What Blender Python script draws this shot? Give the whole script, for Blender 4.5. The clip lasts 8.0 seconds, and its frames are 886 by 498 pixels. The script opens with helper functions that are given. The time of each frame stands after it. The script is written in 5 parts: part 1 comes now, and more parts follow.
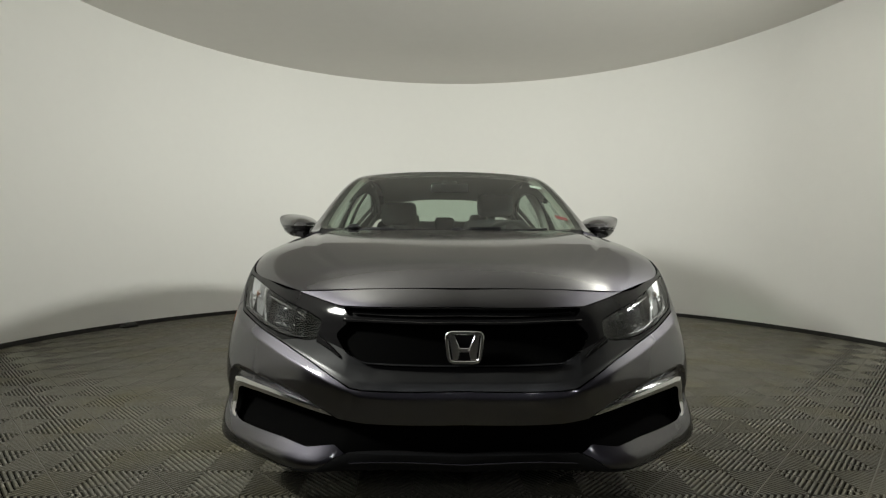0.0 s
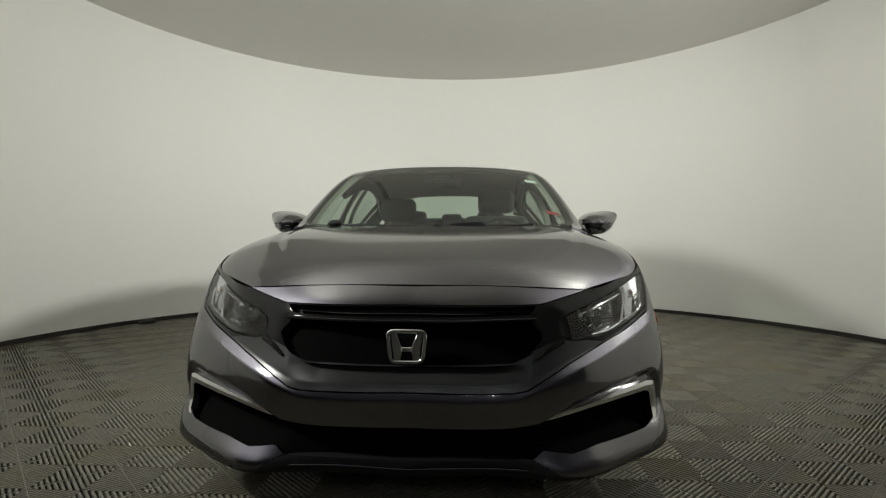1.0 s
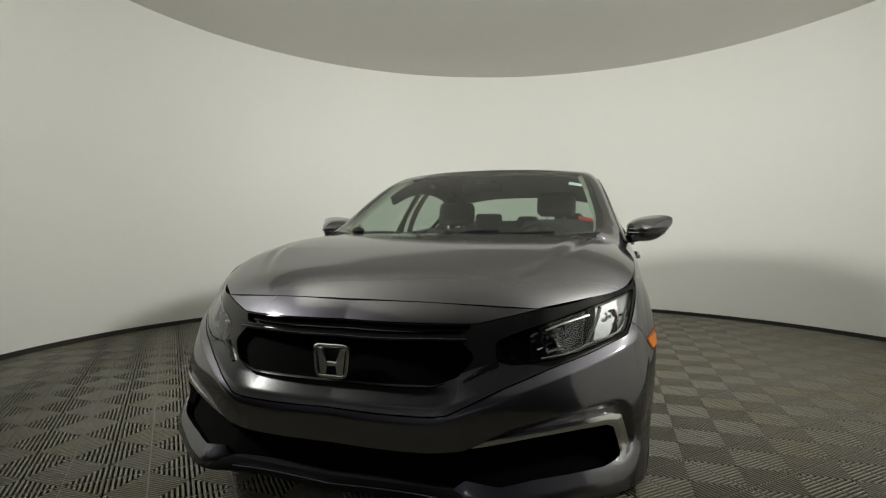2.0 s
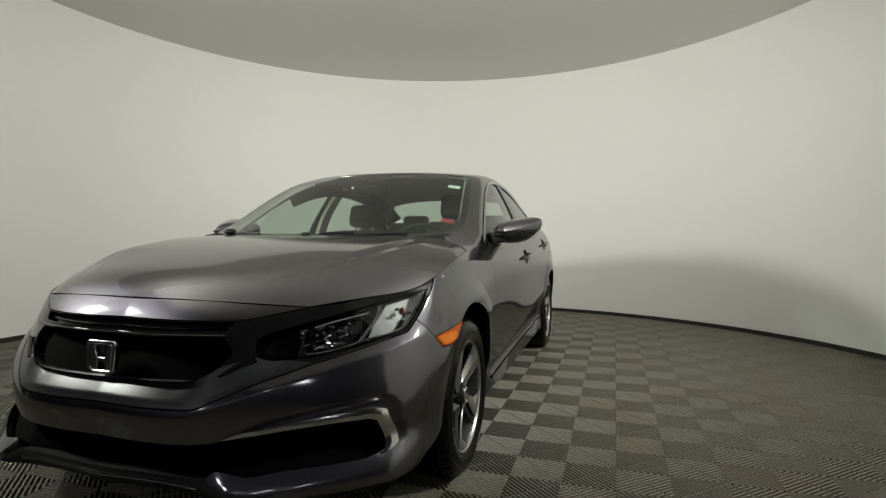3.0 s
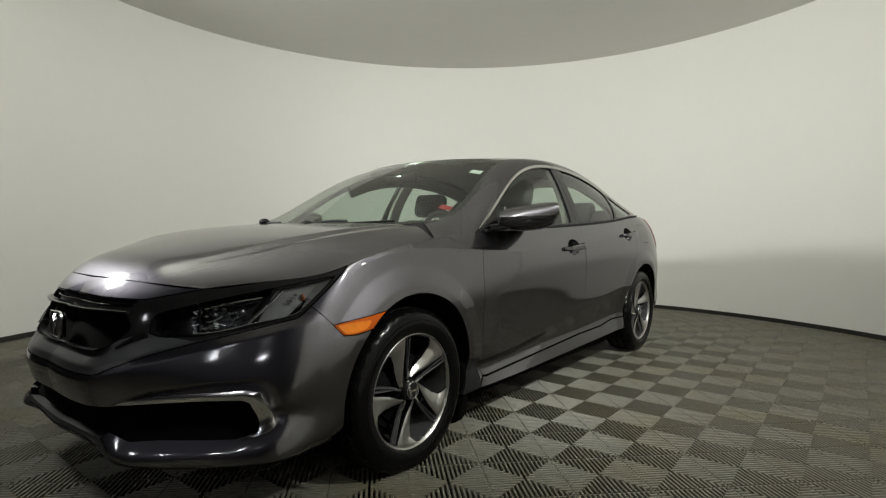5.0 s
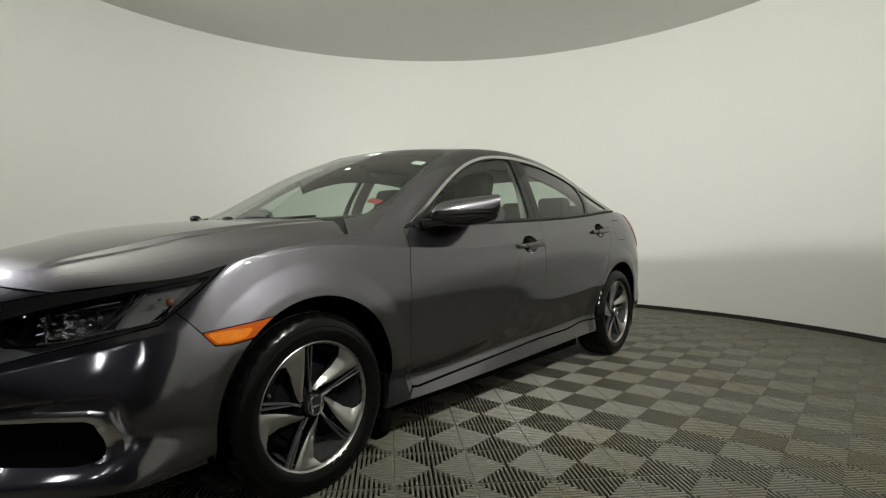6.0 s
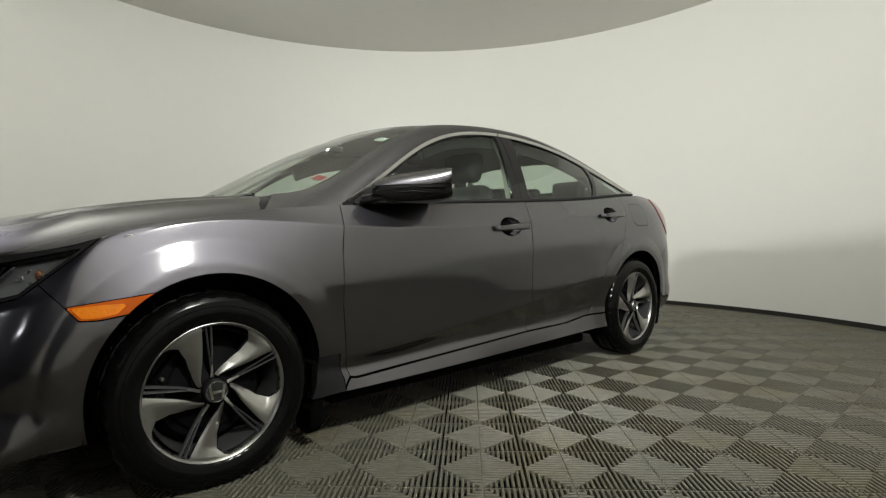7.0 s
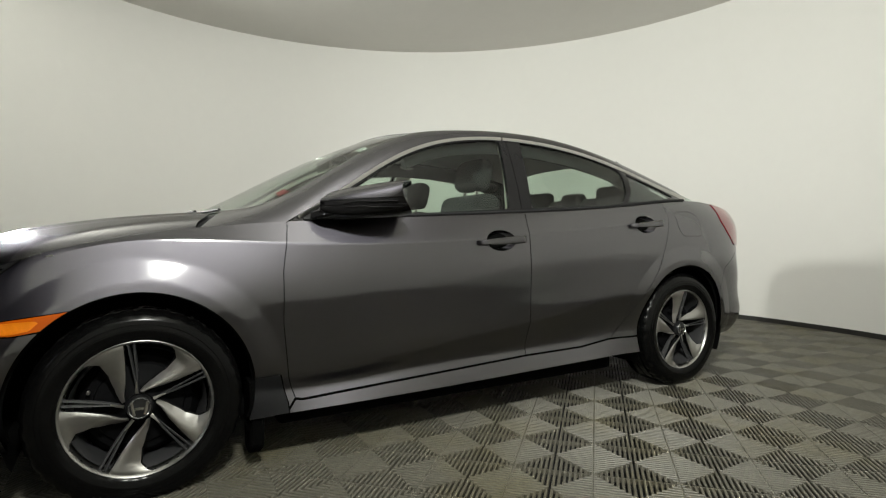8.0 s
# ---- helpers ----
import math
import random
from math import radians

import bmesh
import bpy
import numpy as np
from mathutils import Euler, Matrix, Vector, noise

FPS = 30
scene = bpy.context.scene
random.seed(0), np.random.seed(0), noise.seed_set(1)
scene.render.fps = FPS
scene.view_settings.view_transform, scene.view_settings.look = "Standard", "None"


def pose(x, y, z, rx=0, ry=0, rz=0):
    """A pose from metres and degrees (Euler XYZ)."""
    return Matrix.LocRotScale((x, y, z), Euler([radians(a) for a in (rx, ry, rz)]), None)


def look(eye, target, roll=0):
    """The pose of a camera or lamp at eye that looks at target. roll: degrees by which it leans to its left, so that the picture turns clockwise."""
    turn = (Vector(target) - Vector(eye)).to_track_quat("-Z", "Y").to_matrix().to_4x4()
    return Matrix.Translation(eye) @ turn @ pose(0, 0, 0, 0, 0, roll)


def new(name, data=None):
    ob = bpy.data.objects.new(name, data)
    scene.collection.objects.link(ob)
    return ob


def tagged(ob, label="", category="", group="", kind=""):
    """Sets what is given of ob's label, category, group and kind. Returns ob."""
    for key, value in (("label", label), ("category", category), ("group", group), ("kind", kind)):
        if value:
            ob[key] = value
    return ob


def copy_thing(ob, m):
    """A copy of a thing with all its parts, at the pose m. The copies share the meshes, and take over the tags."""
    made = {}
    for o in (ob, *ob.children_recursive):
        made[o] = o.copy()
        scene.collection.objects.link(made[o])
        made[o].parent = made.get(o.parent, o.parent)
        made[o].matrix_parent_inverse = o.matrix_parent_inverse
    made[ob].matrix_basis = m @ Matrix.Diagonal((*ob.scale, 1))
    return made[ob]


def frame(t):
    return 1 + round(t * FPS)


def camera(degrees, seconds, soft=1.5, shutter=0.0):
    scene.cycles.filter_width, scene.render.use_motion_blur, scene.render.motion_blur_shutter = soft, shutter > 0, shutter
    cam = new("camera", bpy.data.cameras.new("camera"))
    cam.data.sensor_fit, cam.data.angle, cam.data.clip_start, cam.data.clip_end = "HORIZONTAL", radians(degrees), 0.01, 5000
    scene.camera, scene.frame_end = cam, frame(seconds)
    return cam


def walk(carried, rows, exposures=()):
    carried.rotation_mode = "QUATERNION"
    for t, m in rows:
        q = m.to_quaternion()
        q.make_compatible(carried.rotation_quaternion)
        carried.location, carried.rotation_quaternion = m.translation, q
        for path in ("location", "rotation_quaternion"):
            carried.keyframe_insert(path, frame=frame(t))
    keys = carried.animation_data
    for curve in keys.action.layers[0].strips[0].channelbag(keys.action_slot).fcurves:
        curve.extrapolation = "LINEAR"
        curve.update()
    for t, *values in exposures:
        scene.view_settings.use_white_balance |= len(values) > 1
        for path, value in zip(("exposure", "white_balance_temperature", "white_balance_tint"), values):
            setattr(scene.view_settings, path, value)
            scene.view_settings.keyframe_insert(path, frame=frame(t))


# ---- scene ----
cam = camera(79.6, 8.0, soft=1.2)
PATH = [
    (0, (-0.0888, -1.5956, 0.8961), (-0.0595, 0.4033, 0.8731), 0.29),
    (0.5, (-0.0359, -1.5726, 0.8868), (-0.0039, 0.4273, 0.8598), 0.23),
    (1, (0.1820, -1.5176, 0.8845), (0.0777, 0.4793, 0.8556), 0.16),
    (1.2, (0.3034, -1.5116, 0.8906), (-0.0351, 0.4592, 0.8565), -0.07),
    (2.3, (0.9464, -1.2946, 0.9446), (0.3282, 0.6069, 0.9050), 0.39),
    (2.5, (1.0767, -1.2676, 0.9277), (0.4664, 0.6359, 0.8899), 0.46),
    (3, (1.4527, -1.2035, 0.9373), (0.8375, 0.6991, 0.9063), 0.46),
    (3.5, (1.7647, -0.9633, 0.9439), (1.0855, 0.9173, 0.8947), 0.55),
    (4, (2.0126, -0.8501, 0.9425), (1.0946, 0.9264, 0.8921), 0.65),
    (4.2, (2.0772, -0.8296, 0.9469), (1.0514, 0.8871, 0.8953), 0.67),
    (5.3, (2.2736, -0.5148, 0.9106), (1.0202, 1.0429, 0.8481), 0.10),
    (5.5, (2.2981, -0.4202, 0.9160), (1.0419, 1.1337, 0.8543), -0.07),
    (6, (2.3717, -0.2222, 0.8998), (1.1017, 1.3218, 0.8379), -0.02),
    (6.5, (2.5153, 0.0169, 0.8806), (1.1814, 1.5060, 0.8206), -0.17),
    (7, (2.6178, 0.3050, 0.7984), (1.1390, 1.6502, 0.7453), -0.52),
    (7.5, (2.7600, 0.6200, 0.8067), (1.1158, 1.7583, 0.7633), -0.60),
    (8, (2.8632, 0.9390, 0.8660), (1.1146, 1.9082, 0.8103), -0.28),
]
walk(cam, [(t, look(eye, target, roll)) for t, eye, target, roll in PATH], [(0, 0.18), (4.2, 0.19), (5.5, 0.26), (6.5, 0.27), (7.5, 0.40), (8, 0.42)])

# ---- light ----
world = bpy.data.worlds.new("world")
scene.world = world
world.use_nodes = True
world.node_tree.nodes["Background"].inputs[0].default_value = (0.5, 0.52, 0.55, 1)
world.node_tree.nodes["Background"].inputs[1].default_value = 0.02

ROOM_X, ROOM_Y, ROOM_R, ROOM_H = 0.096, 2.348, 3.819, 3.209


def area_lamp(name, eye, target, sx, sy, power, colour=(0.978, 1.0, 0.925), spread=180):
    data = bpy.data.lights.new(name, "AREA")
    data.shape, data.size, data.size_y, data.energy, data.color, data.spread = "RECTANGLE", sx, sy, power, colour, radians(spread)
    ob = new(name, data)
    ob.matrix_world = look(eye, target)
    return ob


area_lamp("booth_lamp", (-2.60, -0.50, 2.30), (2.3, 4.3, 2.1), 0.6, 0.4, 116, spread=134)
area_lamp("booth_lamp", (3.40, 1.10, 2.86), (-2.3, 4.0, 2.0), 0.32, 0.24, 86, spread=132)
for x, y in ((-3.0, -4.8), (-0.9, -4.8), (0.7, -5.2), (2.5, -4.4), (2.5, -5.9), (4.6, -4.8)):
    area_lamp("hall_lamp", (x, y, 2.95), (x, y + 0.01, 0), 0.05, 0.6, 9, (0.95, 0.97, 1.0))


# ---- materials ----
def material(name, base, rough=0.5, metal=0.0, coat=0.0, spec=0.5, bump=0.0, bump_scale=200.0, vary=0.0, vary_scale=6.0, fleck=0.0, emit=None, transmission=0.0):
    m = bpy.data.materials.new(name)
    m.use_nodes = True
    t = m.node_tree
    b = t.nodes["Principled BSDF"]
    b.inputs["Base Color"].default_value = (*base, 1)
    b.inputs["Roughness"].default_value = rough
    b.inputs["Metallic"].default_value = metal
    b.inputs["Coat Weight"].default_value = coat
    b.inputs["Coat Roughness"].default_value = 0.03
    b.inputs["Specular IOR Level"].default_value = spec
    b.inputs["Transmission Weight"].default_value = transmission
    if emit:
        b.inputs["Emission Color"].default_value = (*emit[:3], 1)
        b.inputs["Emission Strength"].default_value = emit[3]
    co = t.nodes.new("ShaderNodeTexCoord")
    if vary or fleck:
        big = t.nodes.new("ShaderNodeTexNoise")
        big.inputs["Scale"].default_value, big.inputs["Detail"].default_value = vary_scale, 6
        t.links.new(co.outputs["Object"], big.inputs["Vector"])
        small = t.nodes.new("ShaderNodeTexNoise")
        small.inputs["Scale"].default_value, small.inputs["Detail"].default_value = (900 if fleck else vary_scale * 14), 2
        t.links.new(co.outputs["Object"], small.inputs["Vector"])
        add = t.nodes.new("ShaderNodeMath")
        add.operation = "MULTIPLY_ADD"
        t.links.new(small.outputs["Fac"], add.inputs[0])
        add.inputs[1].default_value = 0.6 if not fleck else fleck / max(vary, 1e-3)
        t.links.new(big.outputs["Fac"], add.inputs[2])
        ramp = t.nodes.new("ShaderNodeMapRange")
        ramp.inputs["From Min"].default_value, ramp.inputs["From Max"].default_value = 0.3, 1.3
        ramp.inputs["To Min"].default_value, ramp.inputs["To Max"].default_value = 1 - vary, 1 + vary
        t.links.new(add.outputs[0], ramp.inputs["Value"])
        mix = t.nodes.new("ShaderNodeVectorMath")
        mix.operation = "SCALE"
        mix.inputs[0].default_value = base
        t.links.new(ramp.outputs[0], mix.inputs["Scale"])
        t.links.new(mix.outputs[0], b.inputs["Base Color"])
    if bump:
        n = t.nodes.new("ShaderNodeTexNoise")
        n.inputs["Scale"].default_value, n.inputs["Detail"].default_value = bump_scale, 3
        t.links.new(co.outputs["Object"], n.inputs["Vector"])
        bn = t.nodes.new("ShaderNodeBump")
        bn.inputs["Strength"].default_value, bn.inputs["Distance"].default_value = bump, 0.002
        t.links.new(n.outputs["Fac"], bn.inputs["Height"])
        t.links.new(bn.outputs[0], b.inputs["Normal"])
    return m


def glass(name, tint, ior=1.5, rough=0.0, sides=2):
    m = bpy.data.materials.new(name)
    m.use_nodes = True
    t = m.node_tree
    t.nodes.remove(t.nodes["Principled BSDF"])
    clear, gloss, mix, edge = (t.nodes.new("ShaderNode" + n) for n in ("BsdfTransparent", "BsdfGlossy", "MixShader", "LayerWeight"))
    clear.inputs[0].default_value = (*tint, 1)
    gloss.inputs["Roughness"].default_value = rough
    edge.inputs["Blend"].default_value = 0.5
    power, scale = t.nodes.new("ShaderNodeMath"), t.nodes.new("ShaderNodeMath")
    power.operation, scale.operation = "POWER", "MULTIPLY_ADD"
    f0 = sides * ((ior - 1) / (ior + 1)) ** 2
    power.inputs[1].default_value, scale.inputs[1].default_value, scale.inputs[2].default_value = 4.5, 1 - f0, f0
    t.links.new(edge.outputs["Facing"], power.inputs[0])
    t.links.new(power.outputs[0], scale.inputs[0])
    t.links.new(scale.outputs[0], mix.inputs[0])
    t.links.new(clear.outputs[0], mix.inputs[1])
    t.links.new(gloss.outputs[0], mix.inputs[2])
    t.links.new(mix.outputs[0], t.nodes["Material Output"].inputs[0])
    return m


PAINT = material("grey_metallic_paint", (0.062, 0.0585, 0.070), 0.36, 0.95, vary=0.07, vary_scale=2.0, fleck=0.06)


def clear_coat(m, rough, shine):
    """Metal flakes with a soft, tail-free gloss under a sharp clear coat."""
    t = m.node_tree
    flakes, coat, mix, edge = (t.nodes.new("ShaderNode" + n_) for n_ in ("BsdfAnisotropic", "BsdfAnisotropic", "MixShader", "Fresnel"))
    flakes.distribution, coat.distribution = "BECKMANN", "GGX"
    flakes.inputs["Roughness"].default_value, coat.inputs["Roughness"].default_value = rough, 0.09
    coat.inputs["Color"].default_value = (shine, shine, shine, 1)
    edge.inputs["IOR"].default_value = 2.10
    tone = t.nodes["Principled BSDF"].inputs["Base Color"].links[0].from_socket
    t.links.new(tone, flakes.inputs["Color"])
    t.links.new(edge.outputs[0], mix.inputs[0])
    t.links.new(flakes.outputs[0], mix.inputs[1])
    t.links.new(coat.outputs[0], mix.inputs[2])
    t.links.new(mix.outputs[0], t.nodes["Material Output"].inputs[0])
    t.nodes.remove(t.nodes["Principled BSDF"])


clear_coat(PAINT, 0.45, 0.95)
BLACK_GLOSS = material("gloss_black_plastic", (0.012, 0.0115, 0.012), 0.07, spec=0.22, vary=0.2)
SMOKE = material("smoked_reflector", (0.07, 0.07, 0.073), 0.2, 0.8, bump=0.6, bump_scale=40)
AMBER_DULL = material("tinted_signal_bulb", (0.17, 0.065, 0.025), 0.15, 0.2, spec=0.6, bump=0.5, bump_scale=90)
GRILLE_BLACK = material("satin_black_plastic", (0.018, 0.018, 0.019), 0.30, spec=0.42, vary=0.2)
BLACK = material("matt_black_plastic", (0.009, 0.009, 0.010), 0.6, spec=0.25, bump=0.25, bump_scale=400, vary=0.2)
DARK = material("underbody_black", (0.0025, 0.0025, 0.0025), 0.9, spec=0.04, vary=0.2)
CHROME = material("chrome", (0.78, 0.78, 0.78), 0.16, 1.0)
CHROME_DARK = material("dark_chrome", (0.36, 0.36, 0.37), 0.12, 1.0, bump=1.0, bump_scale=55)
FLUTED = material("fluted_reflector", (0.27, 0.27, 0.267), 0.45, 0.85, bump=0.5, bump_scale=55)
BOWL = material("grey_reflector", (0.26, 0.26, 0.262), 0.22, 0.9, bump=0.35, bump_scale=25)
SILVER = material("silvered_plastic", (0.62, 0.63, 0.63), 0.24, 0.9)
SATIN = material("satin_metal_trim", (0.55, 0.54, 0.52), 0.28, 1.0)
RUBBER = material("tyre_rubber", (0.003, 0.003, 0.003), 0.18, spec=0.18, bump=0.04, bump_scale=250, vary=0.3, vary_scale=12)
ALLOY = material("machined_silver_alloy", (0.44, 0.43, 0.415), 0.30, 0.95, 0.3, vary=0.08)
ALLOY_DARK = material("dark_grey_wheel_paint", (0.05, 0.05, 0.052), 0.35, 0.2, 0.2, vary=0.15)
HUB = material("dark_grey_hub", (0.018, 0.018, 0.019), 0.3, 0.3, 0.3, vary=0.1)
STEEL = material("brake_steel", (0.22, 0.21, 0.2), 0.4, 0.9, vary=0.2, vary_scale=20)
GLASS = glass("green_tinted_glass", (0.74, 0.83, 0.76))
LENS = glass("clear_lens", (0.95, 0.96, 0.97), 1.58, sides=1)
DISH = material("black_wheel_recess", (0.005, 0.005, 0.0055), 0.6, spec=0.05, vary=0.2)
AMBER = material("amber_lens", (0.42, 0.075, 0.002), 0.2, spec=0.3, bump=0.2, bump_scale=120)
AMBER_BRIGHT = material("amber_reflector", (0.66, 0.18, 0.005), 0.25, spec=0.3, bump=1.0, bump_scale=70, vary=0.25, vary_scale=30)
RED_LENS = material("red_lens", (0.20, 0.006, 0.014), 0.12, coat=0.5, bump=0.1, bump_scale=60)
CLOTH = material("charcoal_cloth", (0.018, 0.018, 0.02), 0.9, bump=0.5, bump_scale=700, vary=0.25, vary_scale=30)
TRIM_DARK = material("black_dashboard", (0.015, 0.015, 0.016), 0.7, bump=0.3, bump_scale=500, vary=0.15)
TRIM_PALE = material("pale_pillar_lining", (0.50, 0.49, 0.44), 0.8, bump=0.2, bump_scale=400, vary=0.05)
TRIM_LIGHT = material("light_grey_lining", (0.42, 0.41, 0.38), 0.85, bump=0.2, bump_scale=400, vary=0.08)
WALL = material("white_painted_wall", (0.78, 0.77, 0.74), 0.48, spec=0.35, bump=0.05, bump_scale=60, vary=0.02, vary_scale=0.8)
CEILING = material("white_painted_ceiling", (0.76, 0.74, 0.70), 0.75, spec=0.2, bump=0.05, bump_scale=50, vary=0.03, vary_scale=0.6)
TILE = material("grey_plastic_tile", (0.096, 0.091, 0.076), 0.42, spec=0.4, bump=0.12, bump_scale=150)


def stained(m, clean, stain):
    """Broad ochre stains and fine scuffs that run on across the joints."""
    t = m.node_tree
    where = t.nodes.new("ShaderNodeNewGeometry")
    broad, fine = t.nodes.new("ShaderNodeTexNoise"), t.nodes.new("ShaderNodeTexNoise")
    broad.inputs["Scale"].default_value, broad.inputs["Detail"].default_value = 2.3, 5
    fine.inputs["Scale"].default_value, fine.inputs["Detail"].default_value = 38, 4
    ramp, scuff = t.nodes.new("ShaderNodeMapRange"), t.nodes.new("ShaderNodeMapRange")
    for n_, lo_, hi_, a_, b_ in ((ramp, 0.48, 0.72, 0, 0.8), (scuff, 0.3, 0.7, 0.84, 1.14)):
        for key_, v_ in (("From Min", lo_), ("From Max", hi_), ("To Min", a_), ("To Max", b_)):
            n_.inputs[key_].default_value = v_
    mix = t.nodes.new("ShaderNodeMix")
    mix.data_type = "RGBA"
    mix.inputs["A"].default_value, mix.inputs["B"].default_value = (*clean, 1), (*stain, 1)
    scale = t.nodes.new("ShaderNodeVectorMath")
    scale.operation = "SCALE"
    for n_ in (broad, fine):
        t.links.new(where.outputs["Position"], n_.inputs["Vector"])
    t.links.new(broad.outputs["Fac"], ramp.inputs["Value"])
    t.links.new(fine.outputs["Fac"], scuff.inputs["Value"])
    t.links.new(ramp.outputs[0], mix.inputs["Factor"])
    t.links.new(mix.outputs["Result"], scale.inputs[0])
    t.links.new(scuff.outputs[0], scale.inputs["Scale"])
    t.links.new(scale.outputs[0], t.nodes["Principled BSDF"].inputs["Base Color"])


stained(TILE, (0.136, 0.128, 0.103), (0.128, 0.113, 0.064))
TILE_BASE = material("black_subfloor", (0.006, 0.006, 0.006), 0.85, vary=0.3)
SKIRTING = material("dark_rubber_skirting", (0.02, 0.019, 0.017), 0.5, vary=0.2)
CONCRETE = material("dim_shop_concrete", (0.05, 0.047, 0.046), 0.8, vary=0.15, vary_scale=2)
PAPER = material("white_sticker", (0.7, 0.72, 0.7), 0.5, vary=0.05, vary_scale=40)
RED_PAPER = material("red_sticker", (0.36, 0.02, 0.03), 0.5, vary=0.1, vary_scale=40)


# ---- mesh helpers: a mesh is (points, faces) ----
def part(name, mesh, mat, parent, label="", smooth=True, angle=32):
    pts, faces = mesh
    me = bpy.data.meshes.new(name)
    me.from_pydata([tuple(map(float, p)) for p in pts], [], [tuple(map(int, f)) for f in faces])
    me.validate()
    me.materials.append(mat)
    if smooth:
        me.polygons.foreach_set("use_smooth", [True] * len(me.polygons))
        me.set_sharp_from_angle(angle=radians(angle))
    me.update()
    ob = new(name, me)
    if parent is not None:
        ob.parent = parent
    if label:
        ob["label"] = label
    return ob


def tidy(pts, faces):
    pts = np.asarray(pts, float)
    used = sorted({i for f in faces for i in f})
    where = {i: k for k, i in enumerate(used)}
    return pts[used] if used else np.zeros((0, 3)), [tuple(where[i] for i in f) for f in faces]


def join(*meshes):
    pts, faces, n = [], [], 0
    for p, f in meshes:
        if len(p):
            pts.append(np.asarray(p, float))
            faces += [tuple(i + n for i in q) for q in f]
            n += len(p)
    return np.concatenate(pts), faces


def weld(mesh, d=1e-4):
    pts, faces = mesh
    keys, where, keep = {}, [], []
    for p in np.round(np.asarray(pts) / d).astype(int).tolist():
        k = tuple(p)
        if k not in keys:
            keys[k] = len(keys)
            keep.append(len(where))
        where.append(keys[k])
    out = []
    for f in faces:
        g = []
        for i in f:
            if where[i] not in g:
                g.append(where[i])
        if len(g) > 2:
            out.append(tuple(g))
    return np.asarray(pts)[keep], out


def outward(mesh, ref=(0, 2.3, 0.6)):
    """Turns the faces so that they look away from a place inside."""
    p = np.asarray(mesh[0])
    if ((p - np.array(ref)) * normals(mesh)).sum() < 0:
        return p, [tuple(reversed(f)) for f in mesh[1]]
    return mesh


def flip(mesh):
    return np.asarray(mesh[0]) * (-1, 1, 1), [tuple(reversed(f)) for f in mesh[1]]


def both(mesh):
    return weld(join(mesh, flip(mesh)))


def moved(mesh, m):
    return np.array([m @ Vector(p) for p in mesh[0]]), mesh[1]


def grid(a, back=False):
    """Faces for an array of points (rows, columns, 3)."""
    r, c = a.shape[:2]
    faces = [(i * c + j, i * c + j + 1, (i + 1) * c + j + 1, (i + 1) * c + j) for i in range(r - 1) for j in range(c - 1)]
    if back:
        faces = [tuple(reversed(f)) for f in faces]
    return a.reshape(-1, 3), faces


def normals(mesh):
    p, out = np.asarray(mesh[0]), np.zeros((len(mesh[0]), 3))
    for f in mesh[1]:
        n = np.cross(p[f[2]] - p[f[0]], p[f[-1]] - p[f[1]])
        for i in f:
            out[i] += n
    return out / np.maximum(np.linalg.norm(out, axis=1, keepdims=True), 1e-12)


def push(mesh, d):
    return np.asarray(mesh[0]) + normals(mesh) * d, mesh[1]


def flange(mesh, depth=0.012):
    """Turns the open edges inwards, so that a panel shows a thickness."""
    p, faces = mesh
    n = normals(mesh)
    seen = set()
    for f in faces:
        for k in range(len(f)):
            seen.add((f[k], f[(k + 1) % len(f)]))
    rim = [e for e in seen if (e[1], e[0]) not in seen]
    where, more = {}, []
    for i in {i for e in rim for i in e}:
        where[i] = len(p) + len(more)
        more.append(p[i] - n[i] * depth)
    return np.concatenate([p, np.array(more)]) if more else p, faces + [(j, i, where[i], where[j]) for i, j in rim]


def cubic(knots, values, q):
    """A smooth spline (C2, natural ends) through values at knots, read at q."""
    k, v, q = np.asarray(knots, float), np.asarray(values, float), np.asarray(q, float)
    n = len(k)
    h = np.diff(k)
    a, r = np.zeros((n, n)), np.zeros((n,) + v.shape[1:])
    a[0, 0] = a[-1, -1] = 1
    for i in range(1, n - 1):
        a[i, i - 1:i + 2] = h[i - 1], 2 * (h[i - 1] + h[i]), h[i]
        r[i] = 6 * ((v[i + 1] - v[i]) / h[i] - (v[i] - v[i - 1]) / h[i - 1])
    m = np.linalg.solve(a, r.reshape(n, -1)).reshape(r.shape)
    i = np.clip(np.searchsorted(k, q, side="right") - 1, 0, n - 2)
    shape = (-1,) + (1,) * (v.ndim - 1)
    hh, x0, x1 = h[i].reshape(shape), (q - k[i]).reshape(shape), (k[i + 1] - q).reshape(shape)
    return m[i] * x1 ** 3 / (6 * hh) + m[i + 1] * x0 ** 3 / (6 * hh) + (v[i] / hh - m[i] * hh / 6) * x1 + (v[i + 1] / hh - m[i + 1] * hh / 6) * x0


def chord(pts):
    return np.concatenate([[0], np.cumsum(np.linalg.norm(np.diff(np.asarray(pts, float), axis=0), axis=1))])


def curve(pts, n):
    k = chord(pts)
    return cubic(k, pts, np.linspace(0, k[-1], n))


